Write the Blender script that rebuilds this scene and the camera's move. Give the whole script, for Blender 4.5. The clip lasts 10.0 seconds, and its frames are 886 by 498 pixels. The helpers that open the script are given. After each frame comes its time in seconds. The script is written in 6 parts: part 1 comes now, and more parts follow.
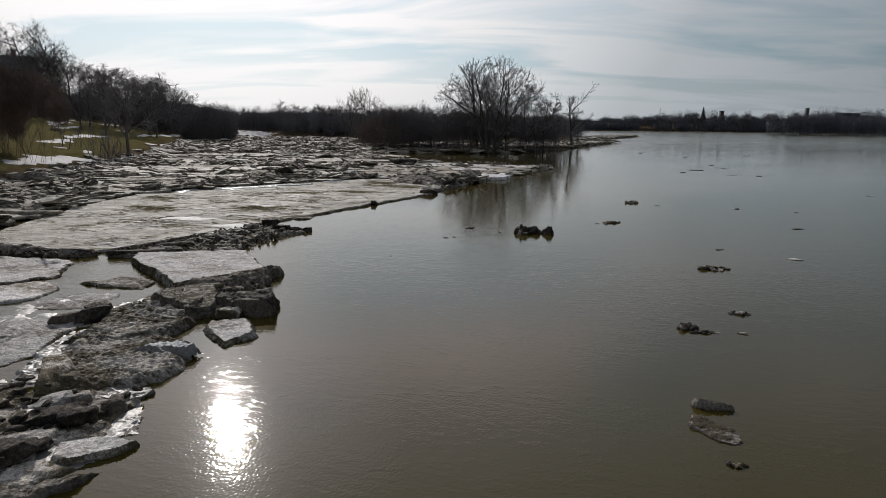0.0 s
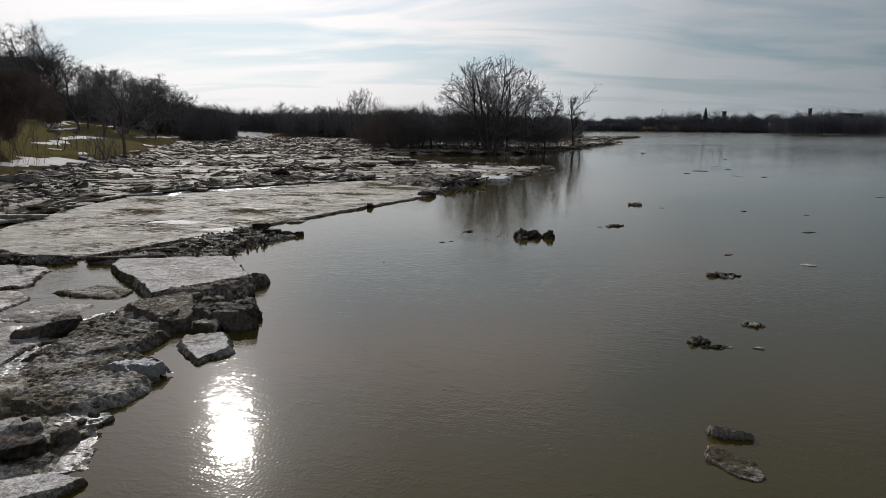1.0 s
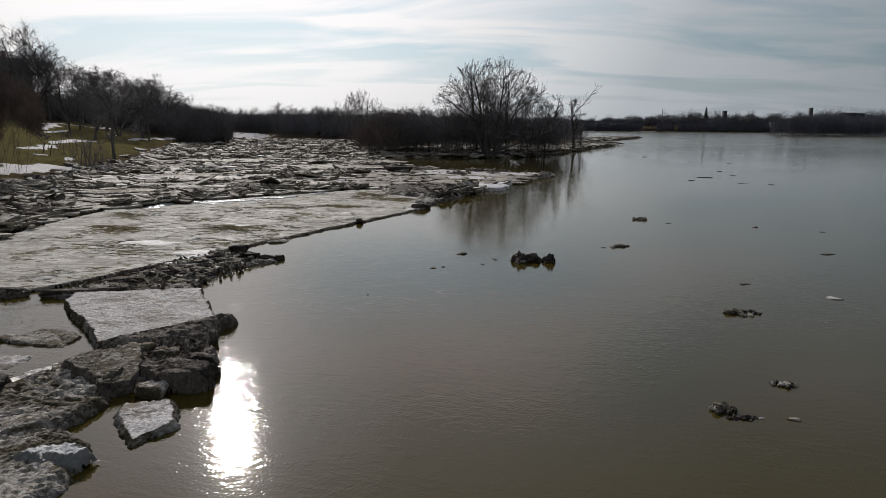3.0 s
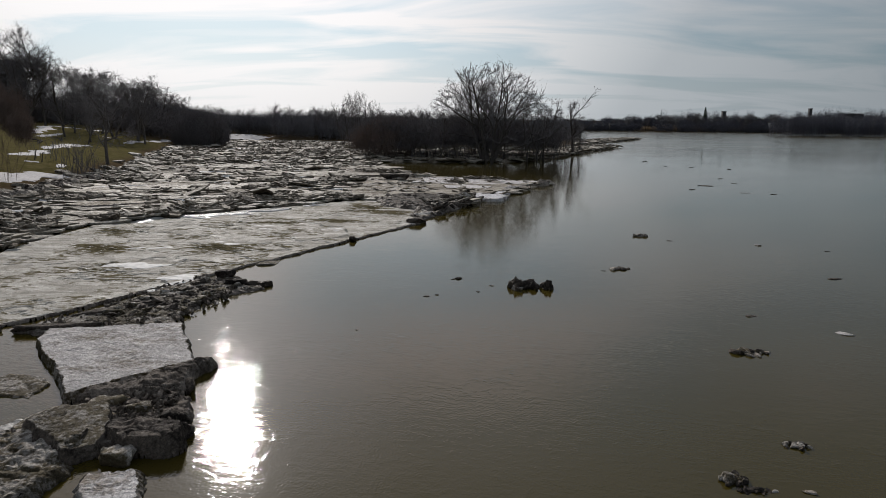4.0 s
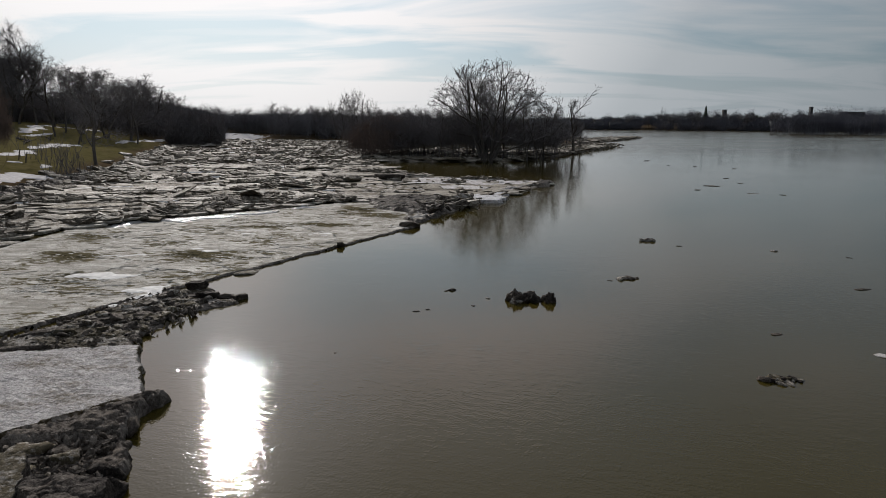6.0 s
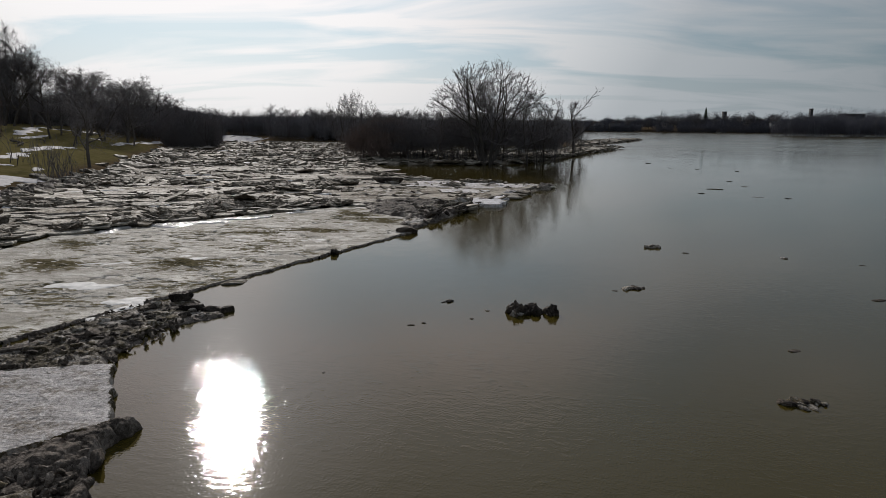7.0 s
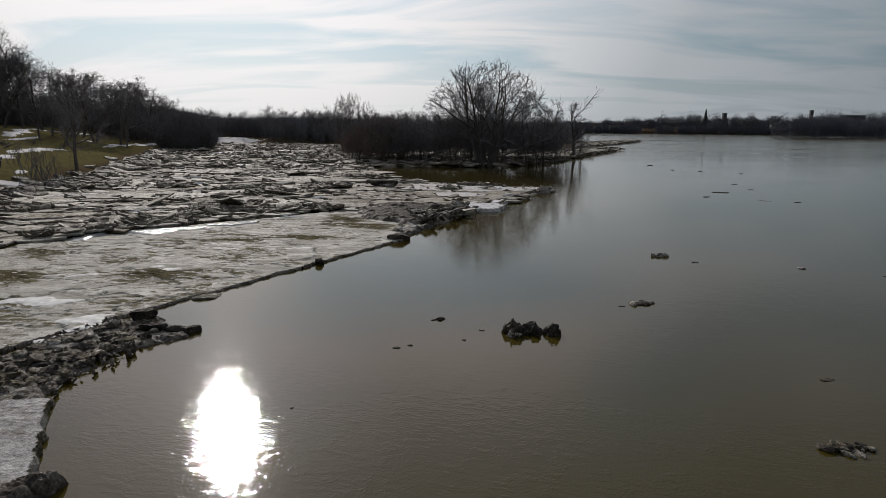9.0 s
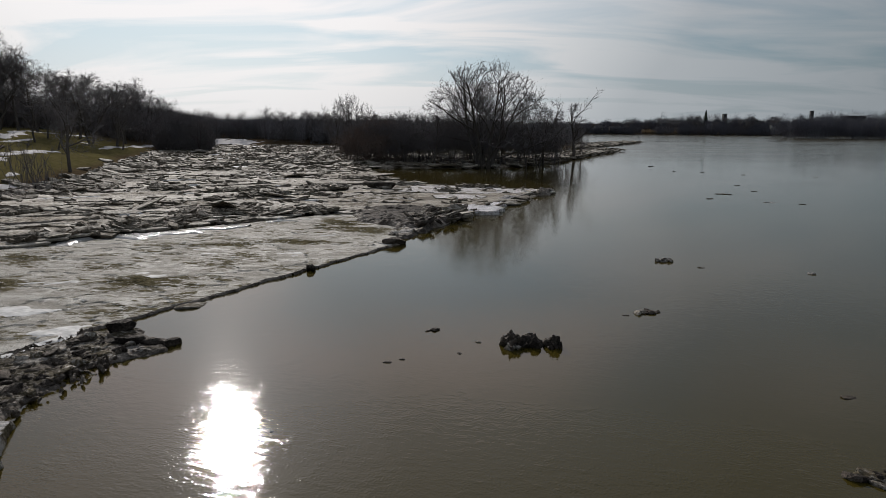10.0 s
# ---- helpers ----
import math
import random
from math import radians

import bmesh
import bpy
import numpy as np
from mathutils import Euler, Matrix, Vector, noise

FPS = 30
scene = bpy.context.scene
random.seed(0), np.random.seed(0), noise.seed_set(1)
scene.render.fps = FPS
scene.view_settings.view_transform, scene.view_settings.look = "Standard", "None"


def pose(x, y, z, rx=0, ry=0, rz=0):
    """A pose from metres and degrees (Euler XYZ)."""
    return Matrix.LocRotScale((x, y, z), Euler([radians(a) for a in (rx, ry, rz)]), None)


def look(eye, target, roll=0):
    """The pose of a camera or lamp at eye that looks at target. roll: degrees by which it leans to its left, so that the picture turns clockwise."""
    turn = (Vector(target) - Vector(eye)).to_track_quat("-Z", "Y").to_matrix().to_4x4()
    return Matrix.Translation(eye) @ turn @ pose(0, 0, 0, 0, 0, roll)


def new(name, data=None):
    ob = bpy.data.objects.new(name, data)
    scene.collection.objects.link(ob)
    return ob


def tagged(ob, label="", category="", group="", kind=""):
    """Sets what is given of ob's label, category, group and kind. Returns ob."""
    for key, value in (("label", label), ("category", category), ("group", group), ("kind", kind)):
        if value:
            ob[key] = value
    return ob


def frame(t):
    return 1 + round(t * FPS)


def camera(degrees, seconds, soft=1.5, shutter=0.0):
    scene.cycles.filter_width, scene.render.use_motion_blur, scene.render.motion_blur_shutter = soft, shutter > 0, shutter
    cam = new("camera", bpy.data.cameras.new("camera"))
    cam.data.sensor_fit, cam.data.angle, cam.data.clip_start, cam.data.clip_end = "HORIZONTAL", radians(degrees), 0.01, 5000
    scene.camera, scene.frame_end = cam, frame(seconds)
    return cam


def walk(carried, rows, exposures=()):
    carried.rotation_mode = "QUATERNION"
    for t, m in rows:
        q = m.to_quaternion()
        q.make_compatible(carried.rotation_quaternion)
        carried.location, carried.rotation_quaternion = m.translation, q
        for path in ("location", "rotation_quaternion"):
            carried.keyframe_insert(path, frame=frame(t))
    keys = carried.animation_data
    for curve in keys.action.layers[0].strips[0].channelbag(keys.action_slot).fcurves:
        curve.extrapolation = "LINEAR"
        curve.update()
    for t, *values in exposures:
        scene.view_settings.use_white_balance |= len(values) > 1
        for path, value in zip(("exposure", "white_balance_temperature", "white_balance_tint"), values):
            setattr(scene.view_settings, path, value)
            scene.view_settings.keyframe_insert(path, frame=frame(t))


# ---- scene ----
cam = camera(70.0, 10.0, 0.7)
PATH = [
    (0, (0.01, 1.158, 4.603), (-0.061, 3.118, 4.212), 0.6),
    (0.5, (0.107, 1.668, 4.621), (0.031, 3.627, 4.229), 0.5),
    (1, (0.181, 2.192, 4.561), (0.104, 4.152, 4.173), 0.5),
    (1.5, (0.215, 2.807, 4.418), (0.138, 4.767, 4.03), 0.5),
    (2, (0.271, 3.262, 4.376), (0.194, 5.222, 3.984), 0.4),
    (2.5, (0.407, 3.872, 4.599), (0.33, 5.832, 4.207), 0.5),
    (2.7, (0.398, 3.99, 4.82), (0.321, 5.95, 4.429), 0.5),
    (3.8, (0.493, 5.203, 5.904), (0.419, 7.163, 5.509), 0.6),
    (4, (0.533, 5.324, 5.976), (0.46, 7.284, 5.581), 0.6),
    (4.5, (0.587, 5.891, 5.97), (0.515, 7.85, 5.575), 0.6),
    (5, (0.636, 6.389, 5.917), (0.564, 8.348, 5.519), 0.5),
    (5.5, (0.693, 6.878, 5.902), (0.62, 8.836, 5.503), 0.5),
    (7, (0.775, 8.541, 5.94), (0.703, 10.501, 5.548), 0.5),
    (7.5, (0.831, 9.025, 5.943), (0.758, 10.985, 5.552), 0.5),
    (8, (0.888, 9.511, 5.94), (0.816, 11.472, 5.552), 0.5),
    (8.5, (0.947, 10.004, 5.932), (0.875, 11.964, 5.545), 0.5),
    (9, (0.989, 10.526, 5.886), (0.918, 12.487, 5.499), 0.5),
    (9.5, (1.065, 11.011, 5.886), (0.993, 12.972, 5.499), 0.5),
    (10, (1.111, 11.555, 5.859), (1.04, 13.516, 5.476), 0.4),
]
walk(cam, [(t, look(eye, target, roll)) for t, eye, target, roll in PATH], [(0, -0.02), (5, -0.06), (10, -0.15)])

# ---- light ----
SUN_AZ, SUN_EL = radians(-22.0), radians(26.4)
SUN = Vector((math.sin(SUN_AZ) * math.cos(SUN_EL), math.cos(SUN_AZ) * math.cos(SUN_EL), math.sin(SUN_EL)))


def link(tree, a, b):
    tree.links.new(a, b)


def node(tree, kind, **inputs):
    n = tree.nodes.new(kind)
    for key, value in inputs.items():
        n.inputs[key.replace("_", " ")].default_value = value
    return n


def ramp(tree, source, stops):
    n = tree.nodes.new("ShaderNodeValToRGB")
    while len(n.color_ramp.elements) < len(stops):
        n.color_ramp.elements.new(0.5)
    for e, (p, c) in zip(n.color_ramp.elements, stops):
        e.position = p
        e.color = (c, c, c, 1) if isinstance(c, (int, float)) else (*c, 1)
    link(tree, source, n.inputs[0])
    return n.outputs[0]


def mixed(tree, fac, a, b, blend="MIX"):
    n = tree.nodes.new("ShaderNodeMix")
    n.data_type, n.blend_type = "RGBA", blend
    for socket, value in ((n.inputs[0], fac), (n.inputs[6], a), (n.inputs[7], b)):
        if isinstance(value, bpy.types.NodeSocket):
            link(tree, value, socket)
        elif isinstance(value, (int, float)):
            socket.default_value = value
        else:
            socket.default_value = (*value, 1)
    return n.outputs[2]


def calc(tree, op, a, b=0.0, c=0.0):
    n = tree.nodes.new("ShaderNodeMath")
    n.operation = op
    for socket, value in zip(n.inputs, (a, b, c)):
        if isinstance(value, bpy.types.NodeSocket):
            link(tree, value, socket)
        else:
            socket.default_value = value
    return n.outputs[0]


def make_world():
    world = bpy.data.worlds.new("sky")
    scene.world = world
    world.use_nodes = True
    t = world.node_tree
    bg = t.nodes["Background"]
    sky = t.nodes.new("ShaderNodeTexSky")
    sky.sky_type, sky.sun_disc = "NISHITA", False
    sky.sun_elevation, sky.sun_rotation = SUN_EL, SUN_AZ
    sky.dust_density, sky.air_density, sky.ozone_density = 1.5, 1.0, 1.0
    coord = t.nodes.new("ShaderNodeTexCoord").outputs["Generated"]
    parts = t.nodes.new("ShaderNodeSeparateXYZ")
    link(t, coord, parts.inputs[0])
    up = calc(t, "MAXIMUM", parts.outputs[2], 0.0)
    dome = calc(t, "ADD", up, 0.16)
    flat = t.nodes.new("ShaderNodeCombineXYZ")
    link(t, calc(t, "DIVIDE", parts.outputs[0], dome), flat.inputs[0])
    link(t, calc(t, "DIVIDE", parts.outputs[1], dome), flat.inputs[1])
    lay = node(t, "ShaderNodeMapping", Rotation=(0, 0, radians(9)), Scale=(0.40, 1.0, 1.0), Location=(0.4, 0.9, 0.0))
    link(t, flat.outputs[0], lay.inputs[0])
    wisps = node(t, "ShaderNodeTexNoise", Scale=1.7, Detail=7.0, Roughness=0.52, Distortion=0.8)
    link(t, lay.outputs[0], wisps.inputs["Vector"])
    cover = ramp(t, wisps.outputs[0], [(0.40, 0.0), (0.60, 1.0)])
    low = ramp(t, up, [(0.0, 0.7), (0.05, 0.35), (0.12, 0.0)])
    # thin cloud shines by the sun behind it
    toward = t.nodes.new("ShaderNodeVectorMath")
    toward.operation = "DOT_PRODUCT"
    link(t, coord, toward.inputs[0])
    toward.inputs[1].default_value = SUN
    near_sun = ramp(t, toward.outputs["Value"], [(0.80, 0.0), (0.95, 0.15)])
    cover = calc(t, "MINIMUM", calc(t, "ADD", calc(t, "MULTIPLY", cover, 0.95), calc(t, "ADD", low, near_sun)), 1.0)
    glow = ramp(t, toward.outputs["Value"], [(0.0, 0.34), (0.4, 0.32), (0.55, 0.33), (0.74, 0.47), (0.86, 0.78), (0.93, 0.98), (0.966, 1.03), (0.985, 1.3), (1.0, 1.7)])
    tint = ramp(t, glow, [(0.25, (0.885, 1.0, 1.09)), (0.85, (1.015, 1.0, 1.0))])
    white = mixed(t, 1.0, glow, tint, "MULTIPLY")
    blue = mixed(t, 1.0, sky.outputs[0], (SKY, SKY, SKY), "MULTIPLY")
    veil = mixed(t, 0.85, blue, mixed(t, 1.0, glow, (0.52, 0.71, 0.845), "MULTIPLY"))
    # the thin overcast whitens higher up
    high = ramp(t, up, [(0.12, (1.0, 1.0, 1.0)), (0.20, (1.02, 1.0, 1.01)), (0.36, (1.09, 1.0, 1.03))])
    link(t, mixed(t, 1.0, mixed(t, cover, veil, white), high, "MULTIPLY"), bg.inputs[0])
    bg.inputs[1].default_value = 1.0


SKY = 0.07
make_world()
lamp = bpy.data.lights.new("sun", "SUN")
lamp.energy, lamp.angle, lamp.color = 3.2, radians(0.62), (1.0, 0.94, 0.88)
sun = new("sun", lamp)
sun.matrix_world = look(SUN * 100, (0, 0, 0))

# ---- materials ----


def surface(name, rough=0.7, sheen=0.3):
    m = bpy.data.materials.new(name)
    m.use_nodes = True
    t = m.node_tree
    b = t.nodes["Principled BSDF"]
    b.inputs["Roughness"].default_value = rough
    b.inputs["Specular IOR Level"].default_value = sheen
    return m, t, b, t.nodes.new("ShaderNodeTexCoord").outputs["Object"]


def grain(t, coord, scale, detail=5.0, rough=0.6, stretch=None, warp=0.0):
    if stretch:
        lay = node(t, "ShaderNodeMapping", Scale=stretch)
        link(t, coord, lay.inputs[0])
        coord = lay.outputs[0]
    n = node(t, "ShaderNodeTexNoise", Scale=scale, Detail=detail, Roughness=rough, Distortion=warp)
    link(t, coord, n.inputs["Vector"])
    return n.outputs[0]


def relief(t, b, height, distance, strength=1.0, under=None):
    n = node(t, "ShaderNodeBump", Distance=distance, Strength=strength)
    link(t, height, n.inputs["Height"])
    if under:
        link(t, under, n.inputs["Normal"])
    link(t, n.outputs[0], b.inputs["Normal"])
    return n.outputs[0]


def world_place(t):
    return t.nodes.new("ShaderNodeNewGeometry").outputs["Position"]


def dirty_ice(name, clean, dirt, low, high, pick, size=1.0, rough=0.55, gloss=0.25, sheen=0.09):
    """River ice under a film of silt. low, high: how much of it is dirt; pick: what tells the pieces apart."""
    clean, dirt = (clean[0], clean[1], clean[2] * 1.07), (dirt[0], dirt[1], dirt[2] * 1.1)
    m, t, b, _ = surface(name, rough, sheen)
    at = world_place(t)
    patches = grain(t, at, 0.55 / size, 4, 0.52, (1.0, 1.5, 1.0), 0.5)
    specks = grain(t, at, 7.0 / size, 5, 0.7)
    mix = ramp(t, calc(t, "ADD", calc(t, "MULTIPLY", patches, 0.72), calc(t, "MULTIPLY", ramp(t, specks, [(0.40, 0.3), (0.60, 0.7)]), 0.28)), [(low, 0.0), (high, 1.0)])
    colour = mixed(t, mix, clean, dirt)
    if pick == "object":
        chance = t.nodes.new("ShaderNodeObjectInfo").outputs["Random"]
    else:
        chance = t.nodes.new("ShaderNodeNewGeometry").outputs["Random Per Island"]
    shade = ramp(t, chance, [(0.0, 0.62), (0.5, 0.95), (1.0, 1.25)])
    colour = mixed(t, 1.0, colour, shade, "MULTIPLY")
    fine = grain(t, at, 42.0, 3, 0.6)
    colour = mixed(t, 0.3, colour, ramp(t, fine, [(0.40, 0.4), (0.60, 1.5)]), "MULTIPLY")
    drifts = grain(t, at, 2.6, 4, 0.6, (0.7, 1.3, 1.0), 1.2)
    colour = mixed(t, 0.38, colour, ramp(t, drifts, [(0.40, 0.5), (0.5, 0.97), (0.61, 1.4)]), "MULTIPLY")
    colour = mixed(t, 0.42, colour, ramp(t, grain(t, at, 16.0, 4, 0.7), [(0.40, 0.45), (0.60, 1.5)]), "MULTIPLY")
    # wet where the water laps
    parts = t.nodes.new("ShaderNodeSeparateXYZ")
    link(t, at, parts.inputs[0])
    wet = ramp(t, calc(t, "ADD", parts.outputs[2], calc(t, "MULTIPLY", specks, 0.06)), [(0.025, 0.5), (0.07, 1.0)])
    colour = mixed(t, 1.0, colour, wet, "MULTIPLY")
    link(t, colour, b.inputs["Base Color"])
    link(t, ramp(t, specks, [(0.35, gloss + 0.25), (0.62, min(1.0, rough + 0.35))]), b.inputs["Roughness"])
    n = relief(t, b, drifts, 0.06, 0.8)
    n = relief(t, b, specks, 0.06, 0.9, n)
    n = relief(t, b, grain(t, at, 14.0, 3, 0.6), 0.035, 0.9, n)
    relief(t, b, fine, 0.02, 0.9, n)
    return m


def make_water():
    m, t, b, _ = surface("muddy_water", 0.02, 0.42)
    at = world_place(t)
    silt = grain(t, at, 0.05, 4, 0.6, (1.0, 2.5, 1.0))
    link(t, ramp(t, silt, [(0.3, (0.0405, 0.0308, 0.005)), (0.7, (0.0472, 0.0360, 0.0072))]), b.inputs["Base Color"])
    b.inputs["IOR"].default_value = 1.333
    parts = t.nodes.new("ShaderNodeSeparateXYZ")
    link(t, at, parts.inputs[0])
    # sheltered between the jam and the island, wind-ruffled on the open reach upstream
    reach = calc(t, "MULTIPLY", parts.outputs[1], 0.005)
    shelter = ramp(t, reach, [(0.04, 0.55), (0.075, 0.72), (0.105, 1.0), (0.122, 0.62), (0.15, 0.5), (0.24, 0.28), (0.34, 0.42), (0.62, 0.42), (0.85, 0.6)])
    calm = ramp(t, grain(t, at, 0.09, 3, 0.5, (1.0, 1.8, 1.0)), [(0.35, 0.65), (0.66, 1.1)])
    paws = ramp(t, grain(t, at, 1.7, 3, 0.65, (1.0, 0.8, 1.0), 0.6), [(0.38, 0.8), (0.55, 1.0), (0.70, 1.5)])
    swell = calc(t, "MULTIPLY", calc(t, "MULTIPLY", calm, paws), shelter)
    wide = grain(t, at, 0.9, 1, 0.4, (0.5, 1.0, 1.0))
    turned = node(t, "ShaderNodeMapping", Rotation=(0, 0, radians(14)))
    link(t, at, turned.inputs[0])
    wave = grain(t, turned.outputs[0], 7.0, 2, 0.5, (0.42, 1.0, 1.0), 0.25)
    small = grain(t, at, 23.0, 0, 0.5, (1.0, 0.8, 1.0))
    n = relief(t, b, calc(t, "MULTIPLY", wide, shelter), 0.0025, 1.0)
    n = relief(t, b, calc(t, "MULTIPLY", wave, swell), 0.0066, 1.0, n)
    relief(t, b, calc(t, "MULTIPLY", small, swell), 0.0034, 1.0, n)
    streaks = grain(t, at, 0.11, 4, 0.6, (0.14, 1.0, 1.0), 0.3)
    ruffled = calc(t, "MULTIPLY", ramp(t, reach, [(0.55, 0.0), (0.9, 1.0)]), ramp(t, streaks, [(0.36, 0.05), (0.62, 0.20)]))
    link(t, calc(t, "ADD", ruffled, 0.045), b.inputs["Roughness"])
    # added coat gives a faint sheen round the glitter: lens bloom and unseen ripples
    b.inputs["Coat Weight"].default_value = 0.013
    b.inputs["Coat Roughness"].default_value = 0.24
    return m


def make_ground():
    m, t, b, _ = surface("turf", 1.0, 0.0)
    at = world_place(t)
    big = grain(t, at, 0.12, 5, 0.6)
    mid = grain(t, at, 1.3, 5, 0.65)
    green = mixed(t, ramp(t, mid, [(0.35, 0.0), (0.65, 1.0)]), (0.080, 0.071, 0.028), (0.125, 0.105, 0.05))
    brown = mixed(t, ramp(t, mid, [(0.3, 0.0), (0.7, 1.0)]), (0.05, 0.038, 0.024), (0.11, 0.08, 0.05))
    parts = t.nodes.new("ShaderNodeSeparateXYZ")
    link(t, at, parts.inputs[0])
    # turf on the park slope, leaf litter and mud elsewhere
    park = calc(t, "MULTIPLY", ramp(t, calc(t, "MULTIPLY", parts.outputs[2], 0.1), [(0.05, 0.0), (0.09, 1.0)]),
                ramp(t, calc(t, "MULTIPLY", parts.outputs[1], 0.005), [(0.66, 1.0), (0.76, 0.0)]))
    worn = ramp(t, big, [(0.30, 0.75), (0.48, 1.0)])
    link(t, mixed(t, calc(t, "MULTIPLY", park, worn), brown, green), b.inputs["Base Color"])
    relief(t, b, mid, 0.06, 0.8)
    return m


def make_bark(name, low, high):
    m, t, b, at = surface(name, 0.95, 0.0)
    n = grain(t, at, 6.0, 5, 0.7, (1, 1, 0.25))
    colour = ramp(t, n, [(0.3, low), (0.7, high)])
    chance = t.nodes.new("ShaderNodeObjectInfo").outputs["Random"]
    colour = mixed(t, 1.0, colour, ramp(t, chance, [(0.0, 0.75), (1.0, 1.25)]), "MULTIPLY")
    link(t, colour, b.inputs["Base Color"])
    relief(t, b, n, 0.02, 0.6)
    return m


def make_snow(name, colour, rough):
    m, t, b, _ = surface(name, rough)
    at = world_place(t)
    n = grain(t, at, 3.0, 6, 0.65)
    link(t, ramp(t, n, [(0.30, tuple(c * 0.62 for c in colour)), (0.62, colour)]), b.inputs["Base Color"])
    relief(t, b, n, 0.06, 0.7)
    return m


def make_plain(name, colour, rough, scale=2.0, spread=0.3):
    m, t, b, at = surface(name, rough)
    n = grain(t, at, scale, 5, 0.65)
    link(t, ramp(t, n, [(0.3, tuple(c * (1 - spread) for c in colour)), (0.7, tuple(c * (1 + spread) for c in colour))]), b.inputs["Base Color"])
    relief(t, b, n, 0.01, 0.5)
    return m


def make_sheet():
    """The broad ice sheet: pale wet ice, streaked, with speckled patches of olive silt."""
    m, t, b, _ = surface("sheet_ice", 0.8, 0.12)
    at = world_place(t)
    streak = grain(t, at, 0.9, 6, 0.62, (0.55, 1.5, 1.0), 0.8)
    specks = grain(t, at, 3.6, 7, 0.72, (0.7, 1.25, 1.0), 0.5)
    fine = grain(t, at, 30.0, 4, 0.65)
    blot = grain(t, at, 0.27, 5, 0.6, (0.8, 1.5, 1.0), 0.9)
    near = None
    for x, y, wide, deep in SILTED:
        lay = node(t, "ShaderNodeMapping", Location=(-x / wide, -y / deep, 0.0), Scale=(1 / wide, 1 / deep, 0.0))
        link(t, at, lay.inputs[0])
        gap = t.nodes.new("ShaderNodeVectorMath")
        gap.operation = "LENGTH"
        link(t, lay.outputs[0], gap.inputs[0])
        near = calc(t, "MINIMUM", gap.outputs["Value"], 9.0 if near is None else near)
    patch = ramp(t, near, [(0.2, 1.0), (1.25, 0.0)])
    amount = calc(t, "MULTIPLY", patch, 0.9)
    for layer, share in ((blot, 0.85), (streak, 0.7), (specks, 1.05)):
        amount = calc(t, "ADD", amount, calc(t, "MULTIPLY", calc(t, "SUBTRACT", ramp(t, layer, [(0.39, 0.0), (0.61, 1.0)]), 0.5), share))
    dirt = ramp(t, amount, [(0.12, 0.0), (0.36, 0.55), (0.68, 1.0)])
    pale = mixed(t, ramp(t, streak, [(0.38, 0.0), (0.62, 1.0)]), (0.25, 0.232, 0.196), (0.48, 0.458, 0.414))
    olive = mixed(t, ramp(t, specks, [(0.4, 0.0), (0.6, 1.0)]), (0.045, 0.038, 0.020), (0.14, 0.12, 0.074))
    colour = mixed(t, dirt, pale, olive)
    link(t, ramp(t, dirt, [(0.0, 0.10), (0.6, 0.0)]), b.inputs["Specular IOR Level"])
    colour = mixed(t, 0.75, colour, ramp(t, fine, [(0.40, 0.5), (0.5, 1.0), (0.60, 1.5)]), "MULTIPLY")
    flecks = ramp(t, calc(t, "ADD", calc(t, "MULTIPLY", grain(t, at, 3.2, 5, 0.7, (0.7, 1.4, 1.0)), 0.8), calc(t, "MULTIPLY", patch, 0.035)), [(0.505, 0.0), (0.53, 1.0)])
    colour = mixed(t, flecks, colour, (0.62, 0.60, 0.57))
    link(t, colour, b.inputs["Base Color"])
    link(t, ramp(t, specks, [(0.38, 0.62), (0.62, 0.95)]), b.inputs["Roughness"])
    n = relief(t, b, streak, 0.05, 0.7)
    n = relief(t, b, specks, 0.05, 0.9, n)
    relief(t, b, fine, 0.02, 0.8, n)
    return m


# silted patches of the sheet: x, y, half width, half depth
SILTED = [(-10.4, 33.4, 3.0, 2.2), (-16.3, 33.1, 2.4, 1.5), (-10.2, 41.5, 1.9, 1.6), (-7.4, 42.6, 2.0, 1.3), (-17.7, 37.6, 1.8, 1.0), (-6.0, 47.8, 2.2, 2.2), (-13.4, 36.2, 1.8, 0.8), (-4.4, 46.6, 1.6, 1.6)]
WATER = make_water()
TURF = make_ground()
BARK = make_bark("bark", (0.06, 0.054, 0.049), (0.14, 0.125, 0.112))
TWIG = make_bark("twigs", (0.11, 0.102, 0.102), (0.20, 0.184, 0.184))
BROWN_TWIG = make_bark("brown_twigs", (0.105, 0.08, 0.068), (0.18, 0.14, 0.12))
# distance haze is mixed into these two: paler and bluer than the near twigs
HAZED_FAR_TWIG = make_bark("hazed_far_twigs", (0.11, 0.11, 0.126), (0.18, 0.178, 0.20))
HAZED_FLATS_TWIG = make_bark("hazed_flats_twigs", (0.15, 0.145, 0.15), (0.26, 0.25, 0.26))
SHEET_ICE = make_sheet()
SLAB_ICE = dirty_ice("slab_ice", (0.60, 0.565, 0.51), (0.20, 0.165, 0.115), 0.46, 0.64, "object", 1.0, 0.5, 0.28, sheen=0.16)
PALE_ICE = dirty_ice("pale_ice", (0.43, 0.41, 0.375), (0.18, 0.153, 0.112), 0.48, 0.64, "object", 0.9, 0.5, 0.28, sheen=0.14)
MUD_ICE = dirty_ice("mud_ice", (0.43, 0.395, 0.33), (0.105, 0.086, 0.05), 0.41, 0.53, "object", 0.7, 0.6, 0.3)
SILT = dirty_ice("wet_silt", (0.125, 0.104, 0.080), (0.028, 0.023, 0.018), 0.40, 0.6, "object", 0.6, 0.6, 0.32)
